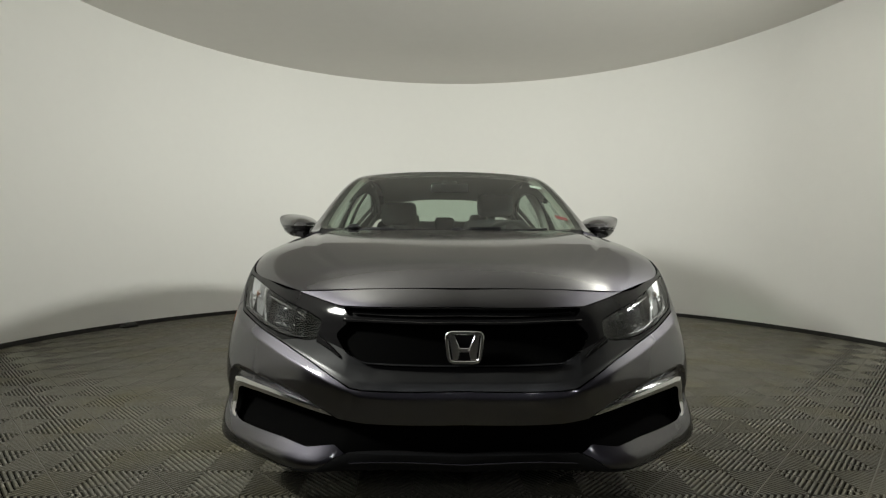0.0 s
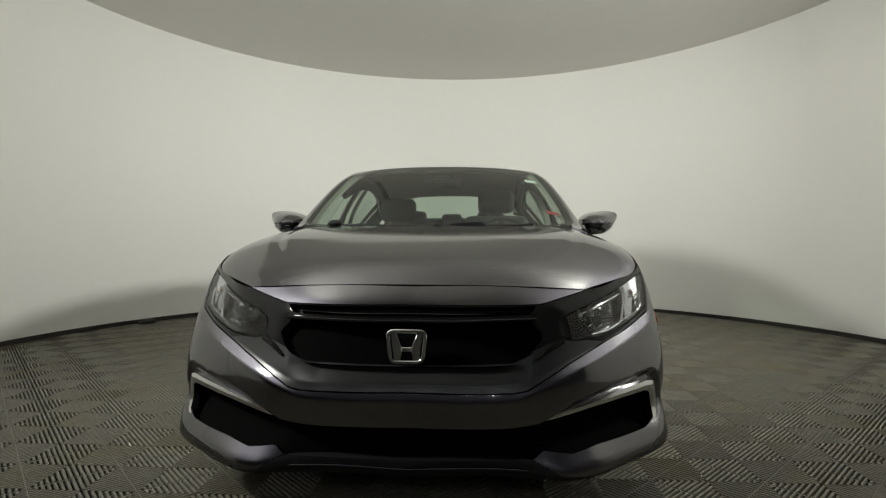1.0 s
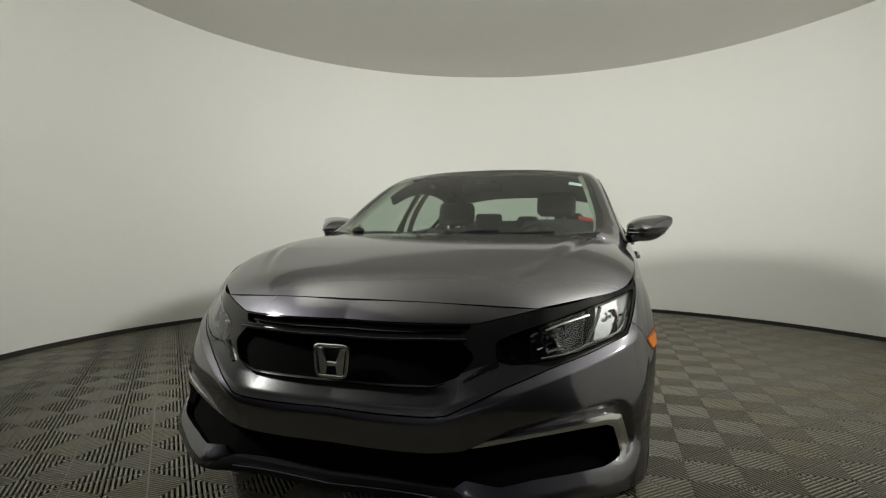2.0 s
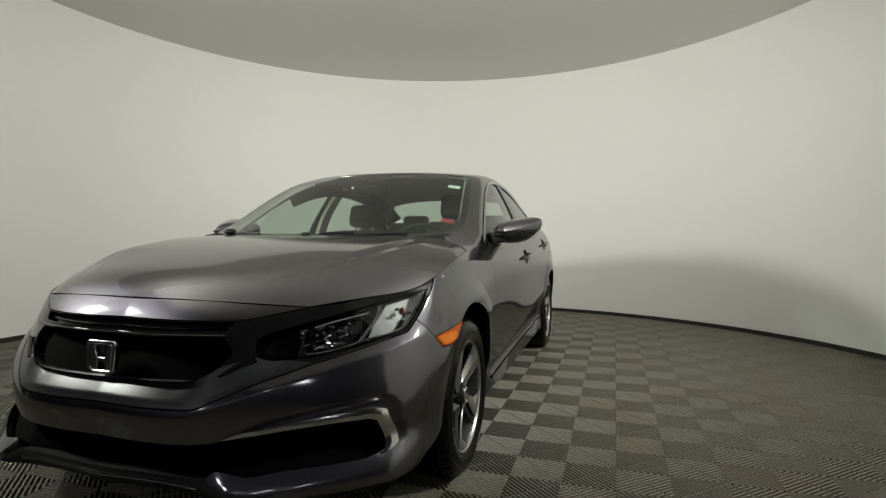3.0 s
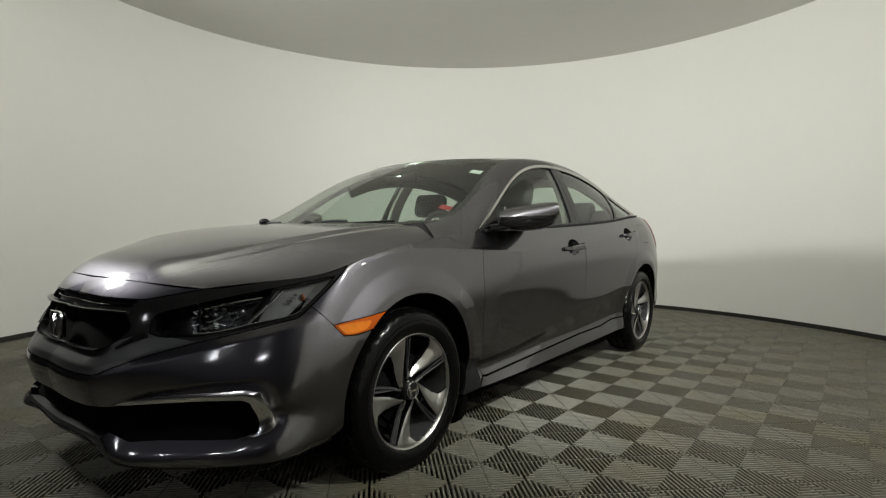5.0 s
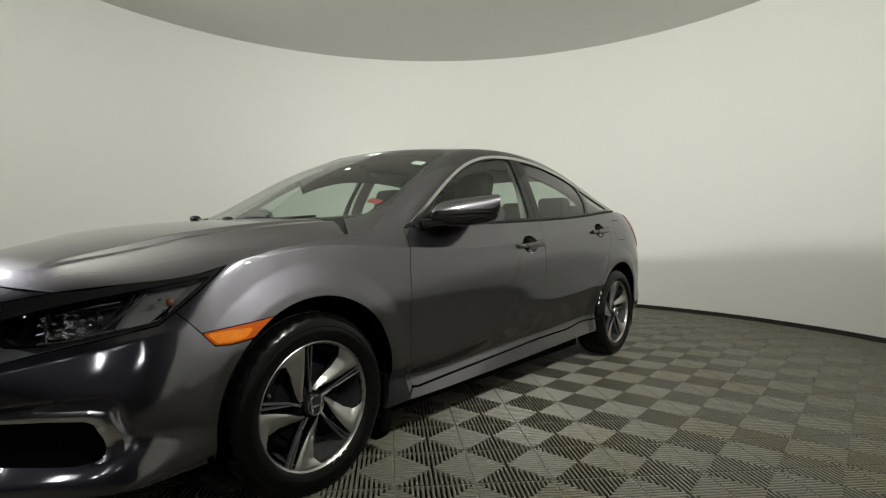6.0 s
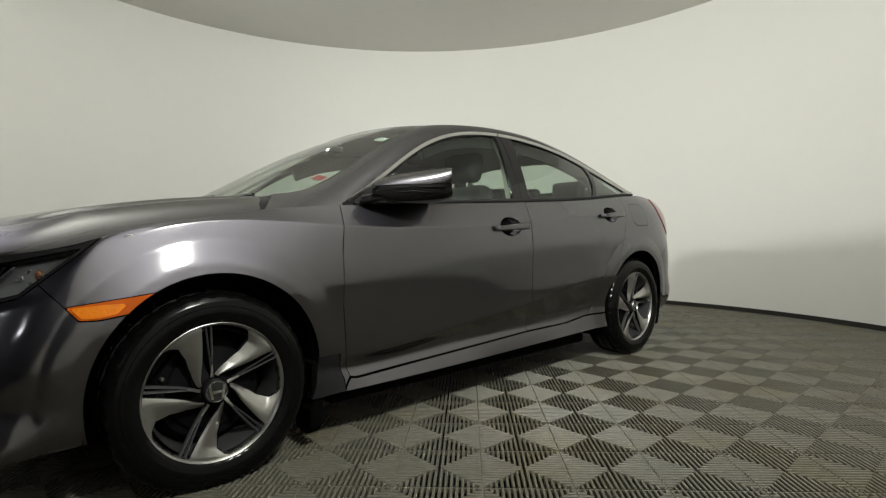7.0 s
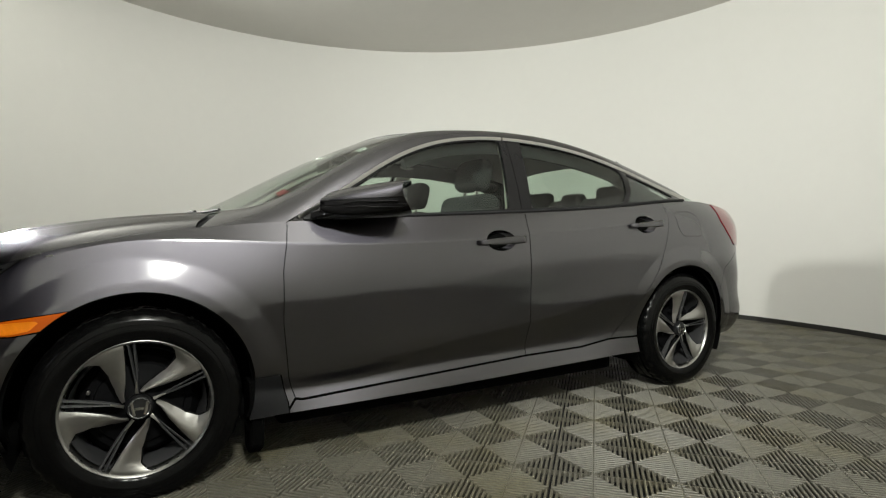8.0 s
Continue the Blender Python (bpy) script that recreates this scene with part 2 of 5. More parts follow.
def fillet(poly, r, n=4):
    """Rounds the corners of a closed outline."""
    p, out = np.asarray(poly, float), []
    for i in range(len(p)):
        a, b, c = p[i - 1], p[i], p[(i + 1) % len(p)]
        la, lc = np.linalg.norm(a - b), np.linalg.norm(c - b)
        s, e = b + (a - b) / la * min(r, la * 0.45), b + (c - b) / lc * min(r, lc * 0.45)
        for t in np.linspace(0, 1, n):
            out.append((1 - t) ** 2 * s + 2 * t * (1 - t) * b + t * t * e)
    return np.array(out)


def outline(poly, axes, low=None, high=None):
    """Signed distance to a closed outline in the plane of two axes (negative inside), kept within y limits."""
    poly = np.asarray(poly, float)

    def f(p):
        q = p[:, axes]
        d, inside = np.full(len(q), 1e9), np.zeros(len(q), bool)
        for i in range(len(poly)):
            a, b = poly[i - 1], poly[i]
            e, w = b - a, q - a
            t = np.clip(w @ e / max(e @ e, 1e-12), 0, 1)
            d = np.minimum(d, np.linalg.norm(w - t[:, None] * e, axis=1))
            if abs(e[1]) > 1e-12:
                inside ^= ((a[1] > q[:, 1]) != (b[1] > q[:, 1])) & (q[:, 0] < a[0] + e[0] * (q[:, 1] - a[1]) / e[1])
        d = np.where(inside, -d, d)
        if high is not None:
            d = np.maximum(d, p[:, 1] - high)
        if low is not None:
            d = np.maximum(d, low - p[:, 1])
        return d
    return f


def disc(y, z, r):
    return lambda p: np.hypot(p[:, 1] - y, p[:, 2] - z) - r


def cut(mesh, f, off=0.0):
    """Splits a mesh along f = off: (inside, outside)."""
    pts, faces = mesh
    if not len(pts):
        return mesh, mesh
    d = (f(np.asarray(pts)) - off)
    d = np.where(np.abs(d) < 1e-7, -1e-7, d).tolist()
    pts = [np.asarray(p) for p in pts]
    made, inside, outside = {}, [], []
    for face in faces:
        s = [d[i] for i in face]
        if max(s) <= 0:
            inside.append(face)
        elif min(s) > 0:
            outside.append(face)
        else:
            a, b = [], []
            for k, i in enumerate(face):
                j = face[(k + 1) % len(face)]
                (a if d[i] <= 0 else b).append(i)
                if (d[i] <= 0) != (d[j] <= 0):
                    key = (i, j) if i < j else (j, i)
                    if key not in made:
                        t = d[key[0]] / (d[key[0]] - d[key[1]])
                        made[key] = len(pts)
                        pts.append(pts[key[0]] * (1 - t) + pts[key[1]] * t)
                    a.append(made[key])
                    b.append(made[key])
            if len(a) > 2:
                inside.append(tuple(a))
            if len(b) > 2:
                outside.append(tuple(b))
    pts = np.array(pts)
    return tidy(pts, inside), tidy(pts, outside)


def take(rest, f, gap=0.0015):
    """Takes a panel out of a skin, with an open joint of twice the gap round it: (panel, what is left)."""
    return cut(rest, f, -gap)[0], cut(rest, f, gap)[1]


def box(x0, x1, y0, y1, z0, z1, r=0.0, seg=2):
    bm = bmesh.new()
    bmesh.ops.create_cube(bm, size=1, matrix=Matrix.Translation(((x0 + x1) / 2, (y0 + y1) / 2, (z0 + z1) / 2)) @ Matrix.Diagonal((x1 - x0, y1 - y0, z1 - z0, 1)))
    if r:
        bmesh.ops.bevel(bm, geom=bm.edges[:], offset=r, segments=seg, profile=0.5, affect="EDGES")
    return from_bm(bm)


def from_bm(bm):
    bm.verts.index_update()
    out = np.array([v.co[:] for v in bm.verts]), [tuple(v.index for v in f.verts) for f in bm.faces]
    bm.free()
    return out


def lathe(profile, n=64, axis="x"):
    """Turns a profile of (along, radius) round an axis."""
    pr = np.asarray(profile, float)
    a = np.linspace(0, 2 * math.pi, n, endpoint=False)
    m = len(pr)
    pts = np.zeros((n, m, 3))
    pts[:, :, 0] = pr[None, :, 0]
    pts[:, :, 1] = pr[None, :, 1] * np.cos(a)[:, None]
    pts[:, :, 2] = pr[None, :, 1] * np.sin(a)[:, None]
    if axis == "z":
        pts = pts[:, :, [1, 2, 0]]
    faces = [(i * m + j, i * m + j + 1, (i + 1) % n * m + j + 1, (i + 1) % n * m + j) for i in range(n) for j in range(m - 1)]
    return pts.reshape(-1, 3), faces


def sweep(path, wide, high, side, sides=8):
    """A bar along a path; wide and high (numbers, or one per point) are its half sizes, side its sideways direction at each point."""
    p = np.asarray(path, float)
    n = len(p)
    tan = np.gradient(p, axis=0)
    tan /= np.linalg.norm(tan, axis=1, keepdims=True)
    side = np.broadcast_to(np.asarray(side, float), (n, 3))
    s = side - (side * tan).sum(1, keepdims=True) * tan
    s /= np.maximum(np.linalg.norm(s, axis=1, keepdims=True), 1e-9)
    u = np.cross(tan, s)
    w, h = np.broadcast_to(wide, n), np.broadcast_to(high, n)
    a = (np.arange(sides) + 0.5) / sides * 2 * math.pi
    ca, sa = np.sign(np.cos(a)) * np.abs(np.cos(a)) ** 0.6, np.sign(np.sin(a)) * np.abs(np.sin(a)) ** 0.6
    pts = p[:, None] + s[:, None] * (w[:, None] * ca)[..., None] + u[:, None] * (h[:, None] * sa)[..., None]
    faces = [(i * sides + j, i * sides + (j + 1) % sides, (i + 1) * sides + (j + 1) % sides, (i + 1) * sides + j) for i in range(n - 1) for j in range(sides)]
    faces += [tuple(reversed(range(sides))), tuple(range((n - 1) * sides, n * sides))]
    return pts.reshape(-1, 3), faces


def slab(poly, y0, y1, plane="xz", r=0.0):
    """A plate with a closed outline in a plane, between two depths."""
    poly = np.asarray(poly, float)
    bm = bmesh.new()
    vs = [bm.verts.new((p[0], y0, p[1]) if plane == "xz" else (y0, p[0], p[1]) if plane == "yz" else (p[0], p[1], y0)) for p in poly]
    f = bm.faces.new(vs)
    ext = bmesh.ops.extrude_face_region(bm, geom=[f])
    d = Vector((0, y1 - y0, 0) if plane == "xz" else (y1 - y0, 0, 0) if plane == "yz" else (0, 0, y1 - y0))
    bmesh.ops.translate(bm, verts=[v for v in ext["geom"] if isinstance(v, bmesh.types.BMVert)], vec=d)
    bmesh.ops.recalc_face_normals(bm, faces=bm.faces[:])
    if r:
        bmesh.ops.bevel(bm, geom=bm.edges[:], offset=r, segments=1, affect="EDGES")
    return from_bm(bm)


def thing(name, label, category, group="", kind=""):
    return tagged(new(name), label, category, group, kind)


# ---- the round booth ----
OPEN = 0.78     # half angle of the entrance, on the side that the car faces


def ring(r0, r1, z0, z1, a0, a1, n=160):
    a = np.linspace(a0, a1, n)
    c, s = np.cos(a), np.sin(a)
    pr = [(r0, z0), (r0, z1), (r1, z1), (r1, z0), (r0, z0)]
    pts = np.stack([np.stack([ROOM_X + r * c, ROOM_Y + r * s, np.full(n, z)], 1) for r, z in pr], 1)
    p, f = grid(pts)
    m = len(pr)
    return p, [tuple(reversed(q)) for q in f] + [(0, 1, 2, 3), ((n - 1) * m + 3, (n - 1) * m + 2, (n - 1) * m + 1, (n - 1) * m)]


A0, A1 = -math.pi / 2 + OPEN, 1.5 * math.pi - OPEN
wall = tagged(part("wall_round", ring(ROOM_R, ROOM_R + 0.12, 0, ROOM_H + 0.05, A0, A1), WALL, None), "smooth white curved wall of a photo booth", "wall", kind="structure")
skirting = tagged(part("baseboard", ring(ROOM_R - 0.012, ROOM_R + 0.001, 0, 0.042, A0, A1), SKIRTING, None), "narrow black rubber strip at foot of wall", "baseboard", kind="structure")
a = np.linspace(0, 2 * math.pi, 128, endpoint=False)
joint = box(0.207, 0.214, 2.4, 4.9, ROOM_H - 0.0015, ROOM_H + 0.002)
ceiling = slab(np.stack([ROOM_X + (ROOM_R + 0.11) * np.cos(a), ROOM_Y + (ROOM_R + 0.11) * np.sin(a)], 1), ROOM_H, ROOM_H + 0.1, "xy")
tagged(part("ceiling", join(ceiling, joint), CEILING, None, smooth=False), "plain pale round ceiling of the booth", "ceiling", kind="structure")
floor = tagged(part("floor", box(-7, 7, -9, 8, -0.06, -0.021), TILE_BASE, None, smooth=False), "ribbed grey interlocking plastic floor tiles", "floor", kind="structure")

# a small rubber wedge that lies at the foot of the wall
wedge_turn = math.atan2(4.06 - ROOM_Y, -3.44 - ROOM_X)
wedge = box(-0.045, 0.045, -0.085, 0.085, 0.0, 0.048, 0.018, 3)
wedge = (wedge[0] * np.stack([np.ones(len(wedge[0])), 1 - 0.25 * (wedge[0][:, 2] > 0.03), np.ones(len(wedge[0]))], 1), wedge[1])
wedge_ob = part("rubber_wedge", moved(wedge, pose(ROOM_X + (ROOM_R - 0.075) * math.cos(wedge_turn), ROOM_Y + (ROOM_R - 0.075) * math.sin(wedge_turn), 0.0, 0, 0, math.degrees(wedge_turn))), SKIRTING, None)
tagged(wedge_ob, "small black rubber wedge lying at foot of white wall", "wedge")

# the dim hall outside the entrance
for n, b in (("wall_south", (-7, 7, -9.1, -9, 0, 4.2)), ("wall_west", (-7.1, -7, -9, 8, 0, 4.2)), ("wall_east", (7, 7.1, -9, 8, 0, 4.2)), ("wall_north", (-7, 7, 8, 8.1, 0, 4.2)), ("ceiling_hall", (-7, 7, -9, 8, 4.2, 4.3))):
    tagged(part(n, box(*b), CONCRETE, None, smooth=False), "plain dim grey wall of the hall", "wall", kind="structure")


# ---- the car: style lines of one half, from the middle of the nose round to the middle of the tail ----
car = thing("car", "dark grey metallic four-door sedan parked on ribbed floor tiles", "car")

LINES = [
    # foot of the body
    [(0, 0.005, 0.203), (0.33, 0.018, 0.203), (0.48, 0.028, 0.199), (0.705, 0.185, 0.202), (0.848, 0.345, 0.213), (0.838, 0.56, 0.22), (0.832, 0.90, 0.20), (0.846, 1.15, 0.198), (0.870, 1.37, 0.204), (0.875, 2.0, 0.208), (0.875, 2.6, 0.218), (0.872, 3.2, 0.228), (0.845, 3.6, 0.228), (0.825, 3.95, 0.24), (0.77, 4.22, 0.255), (0.50, 4.43, 0.26), (0, 4.49, 0.26)],
    # top of the sill
    [(0, -0.016, 0.235), (0.33, 0.0, 0.235), (0.492, 0.022, 0.220), (0.722, 0.182, 0.224), (0.862, 0.345, 0.243), (0.870, 0.56, 0.275), (0.862, 0.90, 0.28), (0.864, 1.15, 0.272), (0.859, 1.37, 0.262), (0.855, 2.0, 0.278), (0.855, 2.6, 0.292), (0.860, 3.2, 0.302), (0.868, 3.6, 0.30), (0.858, 3.95, 0.31), (0.80, 4.25, 0.32), (0.52, 4.48, 0.33), (0, 4.55, 0.33)],
    # hollow above the sill
    [(0, -0.018, 0.30), (0.33, 0.003, 0.30), (0.51, 0.072, 0.305), (0.732, 0.228, 0.31), (0.852, 0.377, 0.324), (0.880, 0.56, 0.33), (0.874, 0.90, 0.335), (0.866, 1.15, 0.318), (0.853, 1.37, 0.298), (0.848, 2.0, 0.320), (0.850, 2.6, 0.346), (0.858, 3.2, 0.385), (0.878, 3.6, 0.395), (0.869, 3.95, 0.39), (0.805, 4.26, 0.39), (0.525, 4.49, 0.395), (0, 4.56, 0.395)],
    # lower crease of the doors
    [(0, -0.022, 0.355), (0.33, -0.002, 0.355), (0.52, 0.085, 0.36), (0.735, 0.232, 0.365), (0.857, 0.385, 0.38), (0.885, 0.56, 0.385), (0.880, 0.90, 0.39), (0.876, 1.15, 0.372), (0.877, 1.37, 0.345), (0.886, 2.0, 0.392), (0.892, 2.6, 0.462), (0.898, 3.2, 0.535), (0.890, 3.6, 0.51), (0.878, 3.95, 0.47), (0.80, 4.25, 0.46), (0.53, 4.50, 0.46), (0, 4.57, 0.46)],
    # middle
    [(0, -0.036, 0.43), (0.33, -0.012, 0.44), (0.53, 0.09, 0.46), (0.737, 0.24, 0.46), (0.862, 0.40, 0.48), (0.893, 0.56, 0.49), (0.899, 0.90, 0.50), (0.896, 1.15, 0.515), (0.893, 1.37, 0.52), (0.895, 2.0, 0.545), (0.896, 2.6, 0.58), (0.900, 3.2, 0.62), (0.904, 3.6, 0.63), (0.889, 3.95, 0.61), (0.80, 4.245, 0.60), (0.53, 4.50, 0.60), (0, 4.57, 0.60)],
    # widest line
    [(0, -0.012, 0.52), (0.33, 0.022, 0.54), (0.54, 0.135, 0.55), (0.732, 0.285, 0.56), (0.850, 0.435, 0.58), (0.889, 0.58, 0.60), (0.905, 0.90, 0.625), (0.903, 1.15, 0.65), (0.900, 1.37, 0.66), (0.902, 2.0, 0.69), (0.900, 2.6, 0.72), (0.900, 3.2, 0.75), (0.904, 3.6, 0.76), (0.886, 3.95, 0.745), (0.785, 4.25, 0.74), (0.52, 4.48, 0.74), (0, 4.55, 0.74)],
    # shoulder
    [(0, 0.042, 0.66), (0.33, 0.075, 0.665), (0.55, 0.192, 0.66), (0.718, 0.345, 0.672), (0.836, 0.49, 0.69), (0.850, 0.61, 0.768), (0.855, 0.90, 0.850), (0.864, 1.15, 0.850), (0.876, 1.37, 0.838), (0.890, 2.0, 0.835), (0.887, 2.6, 0.872), (0.883, 3.2, 0.915), (0.874, 3.6, 0.94), (0.848, 3.95, 0.93), (0.745, 4.30, 0.90), (0.50, 4.51, 0.90), (0, 4.57, 0.90)],
    # edge of the bonnet, belt line, edge of the boot
    [(0, 0.10, 0.746), (0.33, 0.137, 0.743), (0.553, 0.234, 0.729), (0.70, 0.39, 0.752), (0.805, 0.535, 0.775), (0.834, 0.63, 0.808), (0.838, 0.90, 0.867), (0.820, 1.13, 0.897), (0.826, 1.37, 0.915), (0.848, 2.0, 0.945), (0.845, 2.6, 0.972), (0.836, 3.2, 1.012), (0.812, 3.6, 1.048), (0.772, 3.95, 1.048), (0.690, 4.285, 1.008), (0.47, 4.47, 1.015), (0, 4.53, 1.02)],
]
NU, NV = 760, 120
lines = np.array(LINES, float)
u_knots = np.mean([chord(l) for l in lines], axis=0)
u_fine = np.linspace(0, u_knots[-1], NU)
long_rows = np.stack([cubic(u_knots, l, u_fine) for l in lines])
long_rows[:, 0, 0] = 0
v_knots = np.array([0, 0.06, 0.115, 0.18, 0.30, 0.45, 0.62, 0.80])
v_fine = np.linspace(0, 0.80, NV)
soft_grid = cubic(v_knots, long_rows, v_fine)
def with_breaks(spans):
    return np.concatenate([cubic(v_knots[a:b + 1], long_rows[a:b + 1], v_fine[(v_fine >= v_knots[a] - 1e-9) & (v_fine < v_knots[b] - (1e-9 if b < 7 else -1))]) for a, b in spans])


hard = (np.clip((long_rows[4, :, 1] - 1.15) / 0.35, 0, 1) * np.clip((3.75 - long_rows[4, :, 1]) / 0.5, 0, 1))[None, :, None]
crest_on = (np.clip((long_rows[6, :, 1] - 0.58) / 0.16, 0, 1) * np.clip((3.75 - long_rows[6, :, 1]) / 0.5, 0, 1))[None, :, None]
skin_grid = soft_grid * (1 - crest_on) + with_breaks(((0, 6), (6, 7))) * crest_on
skin_grid = skin_grid * (1 - 0.85 * hard) + with_breaks(((0, 3), (3, 6), (6, 7))) * 0.85 * hard
skin_grid[:, 0, 0] = 0
skin_grid[:, -1, 0] = 0
for y0 in (0.905, 3.60):
    r = np.hypot(skin_grid[:, :, 1] - y0, skin_grid[:, :, 2] - 0.322)
    skin_grid[:, :, 0] += np.where(skin_grid[:, :, 0] > 0.75, 0.011 * np.clip((0.470 - r) / 0.075, 0, 1), 0)
# the pointed lower edge of the bumper
ax_, ay_, az_ = skin_grid[:, :, 0], skin_grid[:, :, 1], skin_grid[:, :, 2]
crest = np.interp(ax_, [0, 0.307, 0.384, 0.526, 0.677, 0.76, 0.84, 1.0], [0.436, 0.437, 0.464, 0.512, 0.560, 0.588, 0.622, 0.68])
below = (crest - az_) * 0.92
ridge = np.interp(ax_, [0, 0.30, 0.42, 1], [0.005, 0.005, 0.011, 0.011]) * np.where(below < 0, np.clip(1 + below / 0.03, 0, 1), np.clip(1 - below / 0.11, 0, 1) ** 1.6) * np.clip((0.50 - ay_) / 0.12, 0, 1)
lip_z = np.interp(ax_, [0, 0.36, 0.44, 0.503, 0.62, 0.756, 0.82, 0.846, 0.87], [0.250, 0.252, 0.235, 0.232, 0.236, 0.246, 0.262, 0.290, 0.33])
lip = np.where(az_ > lip_z, np.clip(1 - (az_ - lip_z) / 0.05, 0, 1), np.clip(1 - (lip_z - az_) / 0.05, 0, 1))
reach = ridge + np.interp(ax_, [0, 0.33, 0.44, 0.52, 0.70, 0.85], [0.004, 0.005, 0.013, 0.012, 0.011, 0.006]) * lip * np.clip((0.42 - ay_) / 0.12, 0, 1)
HOLLOW = [(0.38, 0.36), (0.499, 0.417), (0.58, 0.435), (0.68, 0.454), (0.78, 0.464), (0.802, 0.457), (0.824, 0.430), (0.838, 0.350), (0.836, 0.318), (0.80, 0.286), (0.75, 0.276), (0.40, 0.286)]
depth = outline(HOLLOW, [0, 2], high=0.42)(skin_grid.reshape(-1, 3)).reshape(ax_.shape)
hollow_in = 0.016 * np.clip(-depth / 0.018, 0, 1) * np.clip((az_ - 0.285) / 0.02, 0, 1)
away = np.stack([ax_ * 0.6, ay_ - 0.9], 2)
away /= np.linalg.norm(away, axis=2, keepdims=True)
skin_grid[:, :, :2] += away * reach[:, :, None]
nose_grid = skin_grid.copy()
skin_grid[:, :, :2] -= away * hollow_in[:, :, None]
skin = outward(grid(skin_grid))
belt = long_rows[-1]


def on_belt(y):
    """The belt line (x, z) at a place along the car's side."""
    i = slice(np.argmax(belt[:, 1] > 0.6), np.argmax(belt[:, 1] > 4.2))
    return np.interp(y, belt[i, 1], belt[i, 0]), np.interp(y, belt[i, 1], belt[i, 2])


XZ, YZ = [0, 2], [1, 2]
WF, WR, WZ = 0.905, 3.60, 0.320

backing = push(outward(grid(skin_grid[::4, ::4])), -0.03)
for y in (WF, WR):
    backing = cut(backing, disc(y, WZ, 0.355))[1]
    skin = cut(skin, disc(y, WZ + 0.003, 0.362))[1]

# openings and lamps of the nose, in the front view
HEADLIGHT = fillet([(0.90, 0.792), (0.832, 0.769), (0.74, 0.738), (0.62, 0.700), (0.50, 0.664), (0.452, 0.644), (0.456, 0.592), (0.50, 0.580), (0.60, 0.586), (0.70, 0.610), (0.80, 0.648), (0.90, 0.69)], 0.015)
SLOT = fillet([(-0.1, 0.692), (0.385, 0.689), (0.362, 0.664), (-0.1, 0.657)], 0.008)
STRIP = [(-0.1, 0.80), (0.5545, 0.80), (0.5545, 0.727), (0.47, 0.708), (0.395, 0.692), (-0.1, 0.695)]
BAND = [(-0.1, 0.84), (0.90, 0.84), (0.90, 0.676), (0.80, 0.634), (0.70, 0.597), (0.60, 0.566), (0.48, 0.522), (0.38, 0.478), (0.345, 0.461), (0.31, 0.456), (-0.1, 0.4585)]


def before(y0, z0, y1, z1, f):
    """Keeps a front-view outline to the side of a line in the side view that lies towards the nose."""
    e = np.array([y1 - y0, z1 - z0]) / math.hypot(y1 - y0, z1 - z0)
    return lambda p: np.maximum(f(p), (p[:, 1] - y0) * e[1] - (p[:, 2] - z0) * e[0])


MOUTH = fillet([(-0.1, 0.354), (0.30, 0.355), (0.365, 0.360), (0.44, 0.368), (0.557, 0.382), (0.675, 0.394), (0.765, 0.398), (0.782, 0.375), (0.797, 0.315), (0.785, 0.296), (0.75, 0.284), (0.686, 0.281), (0.566, 0.278), (0.481, 0.268), (0.392, 0.284), (0.36, 0.262), (-0.1, 0.260)], 0.006)
CHIN = [(-0.1, 0.264), (0.352, 0.264), (0.388, 0.250), (0.442, 0.216), (0.52, 0.206), (0.70, 0.204), (0.84, 0.214), (0.9, 0.2), (0.9, 0.1), (-0.1, 0.1)]

backing = cut(backing, before(0.43, 0.655, 0.585, 0.79, outline(HEADLIGHT, XZ, high=0.70)))[1]
lens, skin = take(skin, before(0.425, 0.655, 0.572, 0.783, outline(HEADLIGHT, XZ, high=0.66)), 0.0015)
strip, skin = take(skin, outline(STRIP, XZ, high=0.7), 0.0015)
garnish, skin = take(skin, before(0.437, 0.655, 0.600, 0.795, outline(BAND, XZ, high=0.66)), 0.002)
slot, garnish = take(garnish, outline(SLOT, XZ, high=0.7), 0.0)
FIELD = fillet([(-0.1, 0.648), (0.36, 0.648), (0.402, 0.606), (0.365, 0.556), (0.30, 0.530), (-0.1, 0.524)], 0.015)
field, garnish = take(garnish, outline(FIELD, XZ, high=0.7), 0.0)
shelf = np.array(garnish[0])
ramp = np.clip((shelf[:, 2] - 0.480) / 0.045, 0, 1) * np.clip((0.36 - shelf[:, 0]) / 0.10, 0, 1) * np.clip((0.62 - shelf[:, 2]) / 0.06, 0, 1)
shelf[:, 1] += 0.022 * ramp
garnish = (shelf, garnish[1])
mouth, skin = take(skin, outline(MOUTH, XZ, high=0.7), 0.0)
chin, skin = take(skin, outline(CHIN, XZ, high=0.7), 0.001)
MARKER = fillet([(0.510, 0.610), (0.607, 0.6225), (0.76, 0.641), (0.76, 0.598), (0.66, 0.583), (0.584, 0.571), (0.540, 0.572)], 0.005)
MARKER_CELL = fillet([(0.522, 0.606), (0.59, 0.611), (0.655, 0.613), (0.628, 0.586), (0.585, 0.577), (0.547, 0.577)], 0.004)
marker, skin = take(skin, outline(MARKER, YZ, low=0.3, high=0.8), 0.0015)
bumper, skin = take(skin, outline([(-1, 0), (-1, 1.2), (0.30, 1.2), (0.445, 0.69), (0.512, 0.608), (0.540, 0.571), (0.584, 0.570), (0.80, 0.60), (0.80, 0)], YZ))
TAIL_LAMP = fillet([(3.99, 1.09), (4.015, 1.0), (4.01, 0.94), (4.07, 0.865), (4.15, 0.79), (4.36, 0.778), (4.6, 0.79), (4.6, 1.05)], 0.02)
